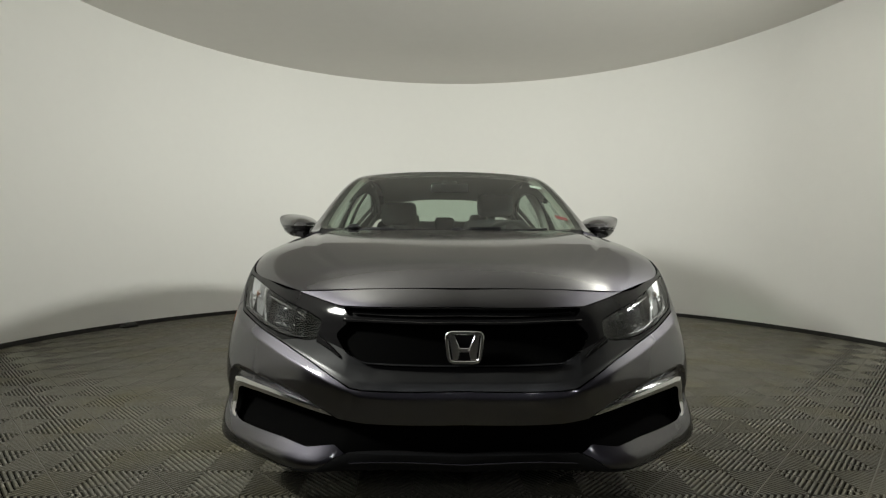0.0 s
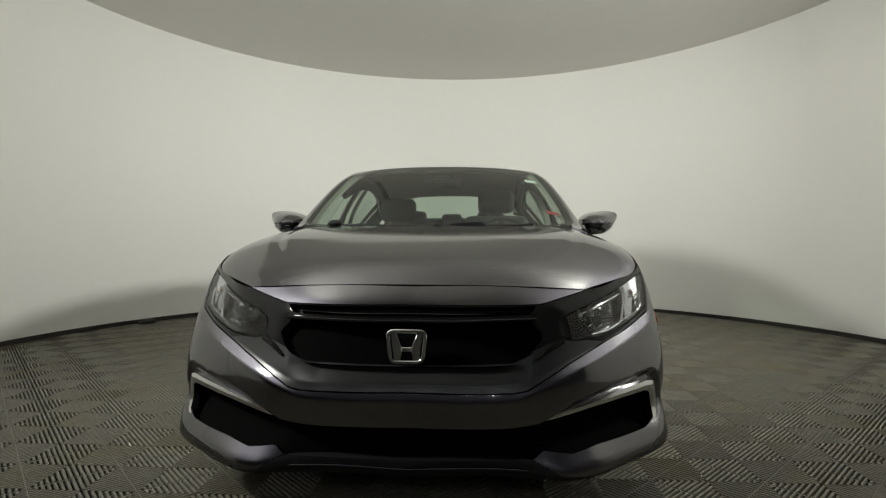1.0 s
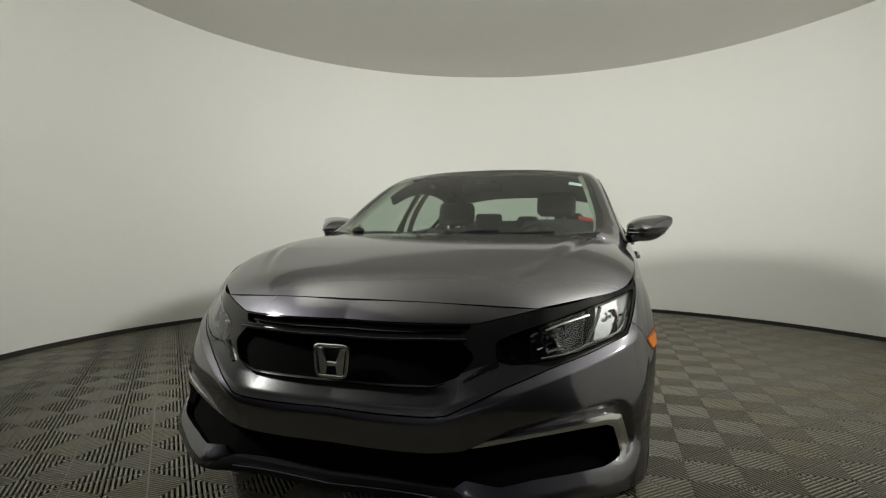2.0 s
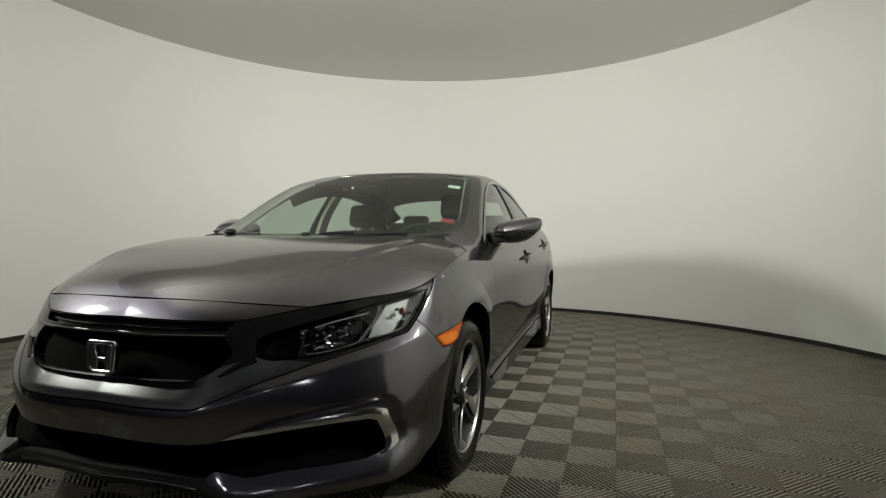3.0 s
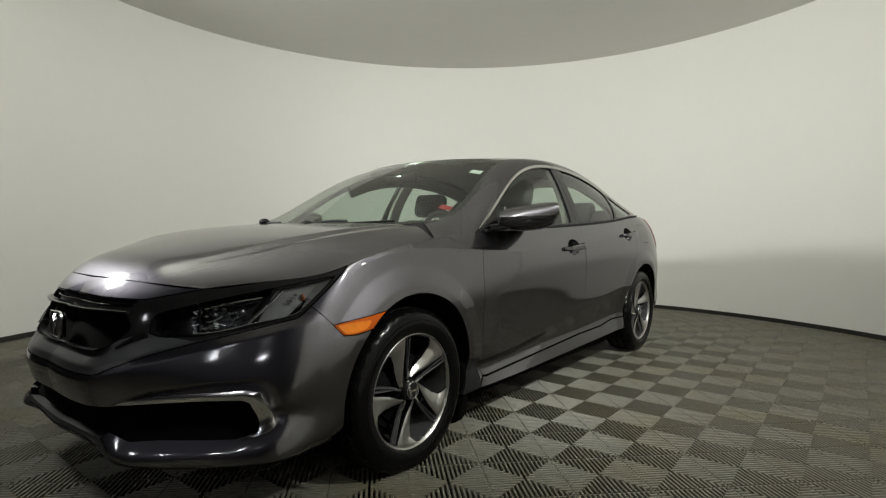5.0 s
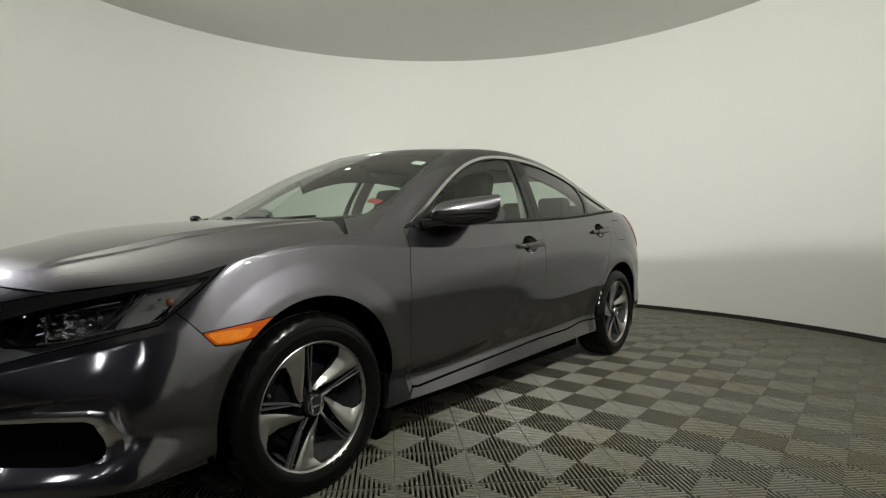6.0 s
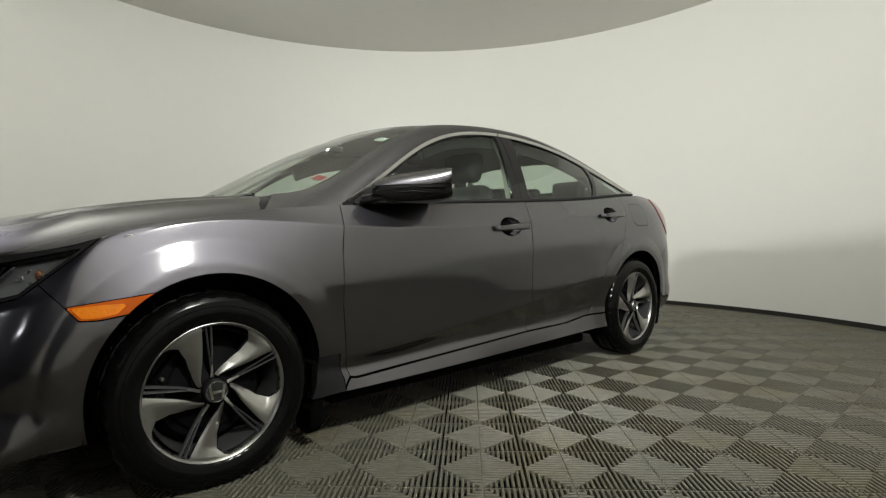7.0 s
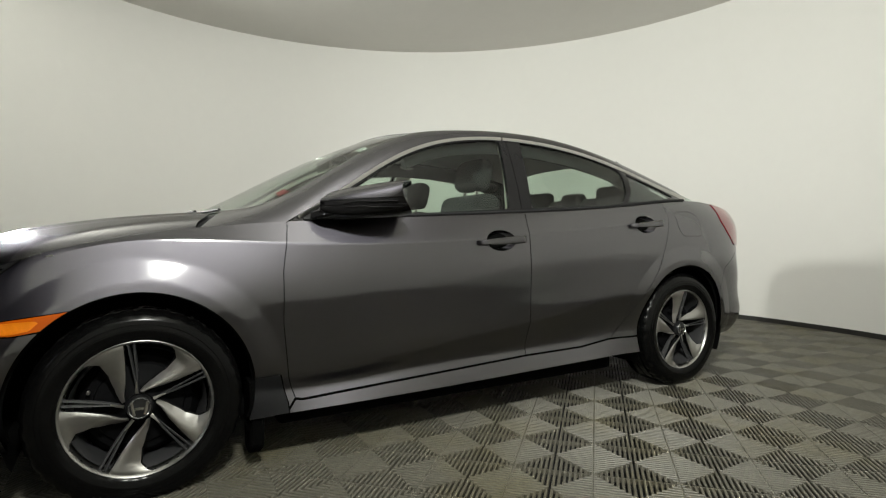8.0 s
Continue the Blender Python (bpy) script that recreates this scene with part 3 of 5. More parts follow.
tail_lamp, skin = take(skin, outline(TAIL_LAMP, YZ, low=3.9))
fuel, skin = take(skin, outline(fillet([(3.545, 0.985), (3.70, 0.99), (3.755, 0.95), (3.755, 0.848), (3.59, 0.848), (3.555, 0.89)], 0.03), YZ), 0.0012)
guard, skin = take(skin, outline([(1.10, 0.350), (1.356, 0.354), (1.385, 0.245), (1.395, 0.1), (1.10, 0.1)], YZ, low=1.05, high=1.6), 0.002)
SILL = [(1.20, 0.205), (1.385, 0.215), (1.412, 0.252), (1.440, 0.246), (2.0, 0.268), (2.50, 0.288), (2.85, 0.292), (3.04, 0.312), (3.30, 0.312), (3.35, 0.1), (1.2, 0.1)]
sill, skin = take(skin, outline(SILL, YZ, low=1.0, high=3.5), 0.0045)
front_door, skin = take(skin, outline([(1.398, 1.3), (1.396, 0.91), (1.368, 0.735), (1.366, 0.54), (1.385, 0.34), (1.43, 0.2), (2.50, 0.2), (2.497, 0.6), (2.495, 0.82), (2.50, 0.97), (2.505, 1.3)], YZ))
rear_door, skin = take(skin, outline([(2.497, 1.3), (2.497, 0.2), (2.90, 0.2), (3.05, 0.305), (3.14, 0.392), (3.247, 0.523), (3.36, 0.66), (3.422, 0.777), (3.465, 0.88), (3.486, 0.96), (3.495, 1.3)], YZ))
HANDLES = ((2.207, 2.462, 0.828, 0.8425), (3.170, 3.408, 0.906, 0.9205))


def dish(door_mesh, y, z):
    """Hollows out the finger recess behind a door handle."""
    f = lambda p: np.hypot((p[:, 1] - y) / 0.080, (p[:, 2] - z) / 0.047) - 1
    hole, rest_mesh = take(door_mesh, f, 0.0)
    p = np.array(hole[0])
    p[:, 0] -= 0.046 * np.clip(-f(p) * 1.8, 0, 1) ** 0.55
    return (p, hole[1]), rest_mesh


front_dish, front_door = dish(front_door, 2.335, 0.836)
rear_dish, rear_door = dish(rear_door, 3.29, 0.913)
fender, skin = take(skin, lambda p: p[:, 1] - 2.0)
rear_bumper, quarter = take(skin, outline([(3.96, 0.1), (3.90, 0.50), (3.98, 0.66), (4.22, 0.765), (4.7, 0.78), (4.7, 0.1)], YZ, low=3.8))

part("underbody", weld(join(both(backing), box(-0.72, 0.72, 0.30, 4.1, 0.17, 0.24, 0.02), box(-0.80, 0.80, 1.36, 3.12, 0.138, 0.235, 0.02))), DARK, car, "black underside and inner panels")
front_bumper = part("front_bumper", flange(both(bumper), 0.02), PAINT, car)
part("bonnet_strip", flange(both(strip), 0.02), PAINT, front_bumper)
part("lower_lip", flange(both(chin), 0.03), BLACK, front_bumper, "black plastic lip under the bumper")
LEDGE = [(-0.1, 0.548), (0.30, 0.548), (0.345, 0.556), (0.40, 0.575), (0.46, 0.592), (0.60, 0.570), (0.75, 0.62), (0.9, 0.66), (0.9, 0.3), (-0.1, 0.3)]
ledge, garnish = take(garnish, outline(LEDGE, XZ, high=0.7), 0.0)
grille = part("grille", flange(both(garnish), 0.03), BLACK_GLOSS, car, "gloss black grille surround")
part("grille_ledge", flange(both(ledge), 0.03), GRILLE_BLACK, grille, "satin charcoal ledge under the grille")
part("upper_intake", flange(push(both(slot), -0.03), 0.01), BLACK, grille, "black slotted upper intake")
part("lower_intake", push(both(mouth), -0.11), DARK, front_bumper, "black mesh lower intake")
rear = part("rear_bumper", flange(both(rear_bumper), 0.02), PAINT, car)
for side in (1, -1):
    s = (lambda m: m) if side == 1 else flip
    part("front_fender", flange(s(fender), 0.02), PAINT, car)
    quarter_ob = part("rear_quarter_panel", flange(s(quarter if side == 1 else join(quarter, fuel)), 0.02), PAINT, car)
    if side == 1:
        part("fuel_flap", flange(fuel, 0.01), PAINT, quarter_ob)
    part("sill", flange(s(sill), 0.02), PAINT, car)
    part("splash_guard", flange(s(guard), 0.02), BLACK, car, "black plastic guard behind the front wheel")
    lamp_side = part("side_marker", flange(push(s(marker), 0.002), 0.01), AMBER, car, "amber side marker lamp")
    cell = cut(marker, outline(MARKER_CELL, YZ))[0]
    part("reflector_cell", flange(push(s(cell), 0.004), 0.004), AMBER_BRIGHT, lamp_side, "brighter amber reflector cell")
    part("tail_lamp", flange(push(s(tail_lamp), 0.004), 0.02), RED_LENS, car, "red tail lamp")


# ---- bonnet ----
bonnet_middle = [(0, 0.104, 0.752), (0, 0.14, 0.784), (0, 0.20, 0.819), (0, 0.30, 0.849), (0, 0.42, 0.8755), (0, 0.55, 0.9005), (0, 0.65, 0.917), (0, 0.80, 0.938), (0, 1.02, 0.960)]
bonnet_edge = [(0.553, 0.236, 0.7300), (0.70, 0.392, 0.7535), (0.801, 0.535, 0.7775), (0.830, 0.63, 0.8075), (0.834, 0.90, 0.8660), (0.818, 1.085, 0.8935)]


def bonnet_mesh():
    nl, nc = 70, 60
    c, e = curve(bonnet_middle, nl), curve(bonnet_edge, nl)
    k = np.linspace(0, 1, nl)[:, None]
    mid = 0.58 + 0.16 * k
    # columns run along the crease, the foot of its step and the outer edge of the groove
    q = np.stack([np.interp(np.arange(nc), [0, 29, 34, 39, 59], [0, m_, m_ + 0.045, m_ + 0.095, 1]) for m_ in mid[:, 0]])
    a = np.zeros((nl, nc, 3))
    a[:, :, 0] = c[:, None, 0] + (e - c)[:, None, 0] * q
    a[:, :, 1] = c[:, None, 1] + (e - c)[:, None, 1] * (0.35 * q ** 2 + 0.65 * q ** 3)
    a[:, :, 1] += 0.10 * np.exp(-((q - 0.84) / 0.16) ** 2) * (1 - q ** 8) * k ** 7
    # fall from the middle: a flat top, a step, a groove and a plain flank
    u = np.clip((q - mid - 0.095) / (0.905 - mid), 0, 1)
    fall = 0.07 * np.clip(q / mid, 0, 1) ** 2 + 0.13 * np.clip((q - mid) / 0.045, 0, 1) + 0.01 * np.clip((q - mid - 0.045) / 0.05, 0, 1) + 0.79 * (0.72 * u + 0.28 * u ** 4)
    amount = np.clip((k - 0.10) / 0.40, 0, 1)
    a[:, :, 2] = c[:, None, 2] + (e - c)[:, None, 2] * ((1 - amount) * q ** 2.5 + amount * fall)
    return outward(grid(a), (0, 0.6, 0.0))


bonnet = part("bonnet", flange(both(bonnet_mesh()), 0.015), PAINT, car)

# ---- glasshouse ----
RAIL = [(0.822, 1.41, 0.925), (0.784, 1.56, 1.010), (0.752, 1.70, 1.098), (0.700, 1.94, 1.235), (0.658, 2.20, 1.320), (0.643, 2.53, 1.352), (0.645, 2.90, 1.331), (0.661, 3.30, 1.250), (0.700, 3.60, 1.145), (0.752, 3.79, 1.062)]
ROOF_EDGE = [(0.690, 1.18, 0.958), (0.708, 1.29, 0.975), (0.713, 1.44, 1.034), (0.675, 1.66, 1.163), (0.632, 1.86, 1.272), (0.594, 2.04, 1.342), (0.566, 2.30, 1.382), (0.552, 2.62, 1.397), (0.554, 2.92, 1.382), (0.562, 3.20, 1.334), (0.576, 3.45, 1.268), (0.600, 3.75, 1.168), (0.63, 4.05, 1.065)]
rail = curve(RAIL, 200)


def at_y(line, y):
    return np.stack([np.interp(y, line[:, 1], line[:, k]) for k in (0, 1, 2)], -1)


roof_edge = curve(ROOF_EDGE, 260)

# side glass and frames
ys = np.linspace(1.42, 3.79, 300)
top = at_y(rail, ys)
bx, bz = on_belt(ys)
bottom = np.stack([bx - 0.004, ys, bz], 1)
s = np.linspace(0, 1, 46)
side_grid = bottom[:, None] * (1 - s)[None, :, None] + top[:, None] * s[None, :, None]
side_grid[:, :, 0] += (0.05 * s * (1 - s))[None] * np.clip((top[:, 2] - bottom[:, 2]) / 0.3, 0, 1)[:, None]
side_skin = outward(grid(side_grid))
FRONT_WIN = fillet([(1.60, 0.938), (2.425, 0.984), (2.49, 1.334), (2.40, 1.331), (2.20, 1.300), (2.07, 1.267), (1.94, 1.216), (1.83, 1.157), (1.70, 1.074), (1.64, 1.034)], 0.02)
REAR_WIN = fillet([(2.555, 0.99), (3.04, 1.013), (3.185, 1.03), (3.255, 1.10), (3.295, 1.18), (3.30, 1.228), (3.10, 1.284), (2.90, 1.315), (2.615, 1.337)], 0.02)
QUARTER_WIN = fillet([(3.225, 1.035), (3.40, 1.048), (3.55, 1.065), (3.66, 1.082), (3.60, 1.122), (3.48, 1.165), (3.345, 1.208), (3.335, 1.17), (3.295, 1.10)], 0.012)
front_glass, side_skin = take(side_skin, outline(FRONT_WIN, YZ), 0.0)
rear_glass, side_skin = take(side_skin, outline(REAR_WIN, YZ), 0.0)
quarter_glass, side_skin = take(side_skin, outline(QUARTER_WIN, YZ), 0.0)
front_frame, rest = take(side_skin, lambda p: p[:, 1] - (2.493 + 0.10 * (p[:, 2] - 0.97)), 0.002)
rear_frame, _ = take(rest, lambda p: p[:, 1] - 4.5, 0.0)

# pillar and roof side between the rail and the roof's edge
n = 220
ya, yh = np.linspace(1.10, 3.80, n), np.linspace(1.185, 3.77, n)
low = np.concatenate([belt[(belt[:, 1] > 1.04) & (belt[:, 1] < 1.40) & (belt[:, 0] > 0.5)], rail[1:]])
lowp, highp = at_y(low, ya), at_y(roof_edge, yh)
s = np.linspace(0, 1, 14)
bend = np.cross(np.gradient(lowp, axis=0), highp - lowp)
bend /= np.linalg.norm(bend, axis=1, keepdims=True)
bend *= np.sign(bend[:, :1])
pill = lowp[:, None] * (1 - s)[None, :, None] + highp[:, None] * s[None, :, None] + bend[:, None] * (0.055 * s * (1 - s))[None, :, None] * np.clip((ya - 1.0) / 0.6, 0, 1)[:, None, None]
pillar = outward(grid(pill))


def spread(middle, edge, bulge_y, power, nc=44):
    """A sheet of glass or roof between a middle line and an edge line."""
    q = np.linspace(0, 1, nc)
    a = np.zeros((len(middle), nc, 3))
    a[:, :, 0] = edge[:, None, 0] * q
    a[:, :, 1] = middle[:, None, 1] + (edge - middle)[:, None, 1] * q ** bulge_y
    a[:, :, 2] = middle[:, None, 2] + (edge - middle)[:, None, 2] * q ** power
    return outward(grid(a))


def stretch(line, y0, y1, k):
    return at_y(line, np.linspace(y0, y1, k))


windscreen = spread(curve([(0, 1.08, 0.935), (0, 1.35, 1.078), (0, 1.65, 1.236), (0, 1.955, 1.368)], 60), stretch(roof_edge, 1.285, 2.03, 60), 2.2, 2.4)
roof = spread(curve([(0, 1.958, 1.370), (0, 2.20, 1.401), (0, 2.50, 1.420), (0, 2.80, 1.418), (0, 3.10, 1.392), (0, 3.42, 1.335)], 70), stretch(roof_edge, 2.035, 3.42, 70), 2.2, 2.6)
rear_screen = spread(curve([(0, 3.425, 1.333), (0, 3.75, 1.215), (0, 4.10, 1.068)], 50), stretch(roof_edge, 3.425, 4.02, 50), 2.2, 2.6)
boot_edge = belt[belt[:, 1] > 3.80]
boot_edge = boot_edge[boot_edge[:, 0] > 0.47]
boot = spread(curve([(0, 4.10, 1.062), (0, 4.32, 1.05), (0, 4.535, 1.026)], len(boot_edge)), boot_edge, 2.0, 2.2)

roof_ob = part("roof", flange(both(roof), 0.012), PAINT, car)
part("headlining", push(both(roof), -0.035), TRIM_LIGHT, car, "light grey roof lining")
screen = part("windscreen", both(windscreen), GLASS, car, "green tinted windscreen")
part("rear_screen", both(rear_screen), GLASS, car, "green tinted rear window")
part("boot_lid", flange(both(boot), 0.012), PAINT, car)
doors = []
for side in (1, -1):
    m = (lambda q: q) if side == 1 else flip
    part("roof_pillar", flange(m(pillar), 0.012), PAINT, car)
    for name, frame_mesh, panes, door_mesh, hollow in (("front_door", front_frame, (front_glass,), front_door, front_dish), ("rear_door", rear_frame, (rear_glass, quarter_glass), rear_door, rear_dish)):
        door = part(name, flange(m(door_mesh), 0.02), PAINT, car)
        doors.append((side, door))
        part("handle_recess", m(hollow), PAINT, door)
        part("window_frame", flange(push(m(frame_mesh), -0.004), 0.02), BLACK_GLOSS, door, "gloss black window frame")
        for pane in panes:
            part("window_pane", push(m(pane), -0.010), GLASS, door, "green tinted glass")
        if len(panes) == 2:
            part("quarter_lining", push(m(panes[1]), -0.035), TRIM_DARK, door, "dark lining behind the quarter window")
    for a_, b_ in ((1.44, 2.50), (2.51, 3.775)):
        r = at_y(rail, np.linspace(a_, b_, 60))
        r[:, 2] -= 0.008
        r[:, 0] += 0.006
        part("window_trim", m(sweep(r, 0.0085 + 0.010 * np.clip((r[:, 1] - 3.45) / 0.3, 0, 1), 0.005, (0, 0, 1), 6)), SATIN, car, "satin silver window trim")
    yb = np.linspace(1.46, 3.70, 90)
    x_, z_ = on_belt(yb)
    part("belt_seal", m(sweep(np.stack([x_ - 0.001, yb, z_ + 0.006], 1), 0.007, 0.007, (0, 0, 1), 6)), BLACK, car)


# ---- wheels ----
def wheel(spin, height):
    w = thing("wheel", "black tyre on silver five-spoke wheel cover", "wheel")
    w.parent = car
    tyre = [(-0.085, 0.212), (-0.105, 0.228), (-0.109, 0.26), (-0.103, 0.295), (-0.09, 0.312), (-0.075, 0.319), (-0.052, 0.321), (-0.05, 0.314), (-0.042, 0.314), (-0.04, 0.3215), (-0.004, 0.322), (-0.003, 0.314), (0.003, 0.314), (0.004, 0.322), (0.04, 0.3215), (0.042, 0.314), (0.05, 0.314), (0.052, 0.321), (0.075, 0.319), (0.089, 0.312), (0.097, 0.302), (0.103, 0.292), (0.1045, 0.288), (0.108, 0.262), (0.1085, 0.25), (0.107, 0.247), (0.1055, 0.236), (0.100, 0.226), (0.086, 0.216)]
    p, f = lathe(tyre, 216)
    p = p.reshape(216, len(tyre), 3)
    for k in range(216):
        for i, (ax, rad) in enumerate(tyre):
            lateral = (0.052 <= abs(ax) <= 0.0905 and k % 6 < 2) or (abs(ax) <= 0.041 and rad > 0.32 and (k + int(ax * 400)) % 9 < 1)
            if lateral:
                p[k, i, 1:] *= (rad - 0.004) / rad
    p[:, :, 2] = np.maximum(p[:, :, 2], 0.001 - height)     # pressed flat where it stands
    part("tyre", (p.reshape(-1, 3), f), RUBBER, w)
    for rad in (0.262, 0.276):
        part("sidewall_ring", lathe([(0.1055, rad - 0.0012), (0.1095 - (rad - 0.262) * 0.12, rad), (0.1055, rad + 0.0012)], 96), RUBBER, w)
    part("rim", lathe([(0.055, 0.209), (0.085, 0.213), (0.094, 0.217), (0.098, 0.222), (0.095, 0.227), (0.088, 0.224)], 96), ALLOY, w)
    part("barrel", lathe([(0.086, 0.202), (0.045, 0.192), (-0.09, 0.192), (-0.09, 0.2)], 64), ALLOY_DARK, w)
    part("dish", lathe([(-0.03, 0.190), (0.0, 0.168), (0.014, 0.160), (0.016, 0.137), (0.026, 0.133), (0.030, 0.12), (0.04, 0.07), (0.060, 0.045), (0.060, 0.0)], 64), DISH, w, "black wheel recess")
    # five swept blades: (radius, angle) of the straight edge and of the curved edge, from the rim to the hub
    sharp = [(0.213, 0.0), (0.190, 1.0), (0.165, 2.3), (0.130, 5.5), (0.092, 13.0), (0.066, 27.0), (0.046, 47.0)]
    curved = [(0.213, 36.5), (0.203, 30.5), (0.180, 24.5), (0.136, 26.0), (0.094, 35.0), (0.070, 46.0), (0.050, 60.0)]

    def blade(grow, sink, n_=31):
        k_ = np.linspace(0, 6, n_)
        e0 = cubic(np.arange(7.0), np.array(sharp), k_)
        e1 = np.stack([np.interp(k_, np.arange(7.0), np.array(curved)[:, c_]) for c_ in (0, 1)], 1)
        e0[:, 0], e1[:, 0] = np.minimum(e0[:, 0], 0.213), np.minimum(e1[:, 0], 0.213)
        e0[:, 1] -= np.degrees(grow / e0[:, 0]) * 0.6
        e1[:, 1] += np.degrees(grow / e1[:, 0])
        q = np.linspace(0, 1, 10)
        ra = e0[:, None] * (1 - q)[None, :, None] + e1[:, None] * q[None, :, None]
        r_, a_ = ra[:, :, 0], np.radians(ra[:, :, 1])
        # crowned along the straight edge, falling away in a facet towards the curved one
        fall_ = np.interp(k_, [0, 1, 2, 4, 6], [0.0, 0.004, 0.013, 0.016, 0.010])[:, None] * np.clip((q[None] - 0.30) / 0.70, 0, 1) ** 1.25
        fall_ = fall_ + 0.004 * np.clip(1 - q[None] / 0.12, 0, 1)
        face = 0.072 + 0.020 * np.minimum(1, r_ / 0.2) ** 1.5 - fall_ - sink
        return outward(grid(np.stack([face, r_ * np.cos(a_), r_ * np.sin(a_)], 2)), (-1, 0.1, 0.05))

    def polar(x_, r_, a_):
        return (x_, r_ * math.cos(radians(a_)), r_ * math.sin(radians(a_)))

    for k in range(5):
        turn = Matrix.Rotation(2 * math.pi * k / 5 + spin, 4, "X") @ Matrix.Diagonal((1, 1.03, 1.03, 1))
        part("spoke", moved(flange(blade(0.0, 0.0), 0.004), turn), ALLOY, w)
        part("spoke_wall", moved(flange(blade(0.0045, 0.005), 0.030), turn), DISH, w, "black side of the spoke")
        for da, wide_ in ((-3.6, 0.0028), (-8.0, 0.0034)):
            bar = [polar(0.082, 0.208, da), polar(0.072, 0.150, da * 1.05), polar(0.064, 0.10, da * 0.9 - 1), polar(0.058, 0.055, -4)]
            part("dark_spoke", moved(sweep(curve(bar, 12), wide_, 0.007, (0, 1, 0.3), 6), turn), ALLOY_DARK, w)
        web_ = [polar(0.070, 0.203, -6), polar(0.058, 0.150, -6.2), polar(0.052, 0.10, -6), polar(0.050, 0.06, -4)]
        part("spoke_web", moved(sweep(curve(web_, 10), np.linspace(0.008, 0.005, 10), 0.004, (0, 1, 0.3), 6), turn), DISH, w)
        part("spoke_tip", moved(sweep(curve([polar(0.068, 0.044, -2), polar(0.070, 0.062, -4), polar(0.071, 0.082, -6)], 6), np.linspace(0.006, 0.002, 6), 0.002, (0, 1, 0.3), 6), turn), ALLOY, w)
        nut = lathe([(0.046, 0.012), (0.054, 0.011), (0.056, 0.008), (0.056, 0.0)], 6)
        part("lug_nut", (nut[0] @ np.eye(3) + np.array([0, 0.115 * math.sin(k * 1.2566 + 0.75), 0.115 * math.cos(k * 1.2566 + 0.75)]), nut[1]), DISH, w)
    hub = part("hub_cap", lathe([(0.06, 0.039), (0.082, 0.038), (0.087, 0.035), (0.090, 0.031), (0.0905, 0.0)], 40), HUB, w, "dark hub cap with bright badge")
    for e in (1, -1):
        part("badge_bar", slab(fillet([(e * 0.027, 0.023), (e * 0.019, 0.023), (e * 0.011, -0.023), (e * 0.020, -0.023)], 0.002), 0.0902, 0.0935, "yz"), CHROME, hub)
    part("badge_bar", slab([(-0.014, 0.004), (0.014, 0.004), (0.013, -0.005), (-0.013, -0.005)], 0.0902, 0.093, "yz"), CHROME, hub)
    part("badge_ring", lathe([(0.0895, 0.0335), (0.0925, 0.0320), (0.0895, 0.0300)], 40), SILVER, hub)
    part("valve_stem", lathe([(0.016, 0.006), (0.034, 0.006), (0.036, 0.004), (0.036, 0.0)], 12), STEEL, w).data.transform(Matrix.Translation(polar(0, 0.155, 159)))
    part("brake_disc", lathe([(0.0, 0.06), (0.0, 0.135), (-0.022, 0.135), (-0.022, 0.06)], 48), STEEL, w)
    return w


front = wheel(radians(29.3), 0.302)
front.matrix_basis = pose(0.786, WF, 0.302)
copy_thing(front, pose(-0.786, WF, 0.302, 0, 0, 180))
rear_wheel = wheel(radians(12.3), 0.318)
rear_wheel.matrix_basis = pose(0.786, WR, 0.318)
copy_thing(rear_wheel, pose(-0.786, WR, 0.318, 0, 0, 180))
# wheel housings
for y in (WF, WR):
    for sx in (1, -1):
        h = lathe([(0.60, 0.0), (0.60, 0.385), (0.868, 0.372)], 48)
        pts = h[0] * (sx, 1, 1) + np.array([0, y, WZ])
        hood_m = cut((pts, h[1]), lambda p: 0.16 - p[:, 2])[0]
        part("wheel_housing", hood_m, DARK, car)


# ---- nose details ----
def near(mesh, x, z):
    """The place on a skin and its normal, seen from the front at x, z."""
    p = np.asarray(mesh[0])
    i = np.argmin((p[:, 0] - x) ** 2 + (p[:, 2] - z) ** 2 + np.maximum(0, p[:, 1] - 0.75) * 9)
    return p[i], normals_of[id(mesh)][i]


whole_nose = outward(grid(nose_grid[:, :250]))
normals_of = {id(whole_nose): normals(whole_nose)}


def ball(centre, size, n=24):
    bm = bmesh.new()
    bmesh.ops.create_uvsphere(bm, u_segments=n, v_segments=n // 2, radius=1)
    p, f = from_bm(bm)
    return p * np.array(size) + np.array(centre), f


def along(points, n, lift=0.0):
    """A smooth line over the nose through places of the front view."""
    p = np.array([near(whole_nose, x, z)[0] + near(whole_nose, x, z)[1] * lift for x, z in points])
    return curve(p, n), near(whole_nose, *points[len(points) // 2])[1]


field_ob = part("grille_field", flange(push(both(field), -0.035), -0.035), DARK, grille, "recessed black grille mesh")
wing_line, _ = along([(0.0, 0.651), (0.12, 0.651), (0.25, 0.652), (0.37, 0.650)], 30, 0.004)
wing = weld(join(sweep(wing_line, 0.005, 0.010, (0, 0, 1), 8), flip(sweep(wing_line, 0.005, 0.010, (0, 0, 1), 8))))
part("grille_wing", wing, BLACK_GLOSS, grille, "gloss black wing bar over the grille")
slat, _ = along([(0.0, 0.675), (0.2, 0.676), (0.36, 0.677)], 20, -0.02)
part("intake_slat", weld(join(sweep(slat, 0.003, 0.008, (0, 0, 1), 6), flip(sweep(slat, 0.003, 0.008, (0, 0, 1), 6)))), BLACK_GLOSS, grille)
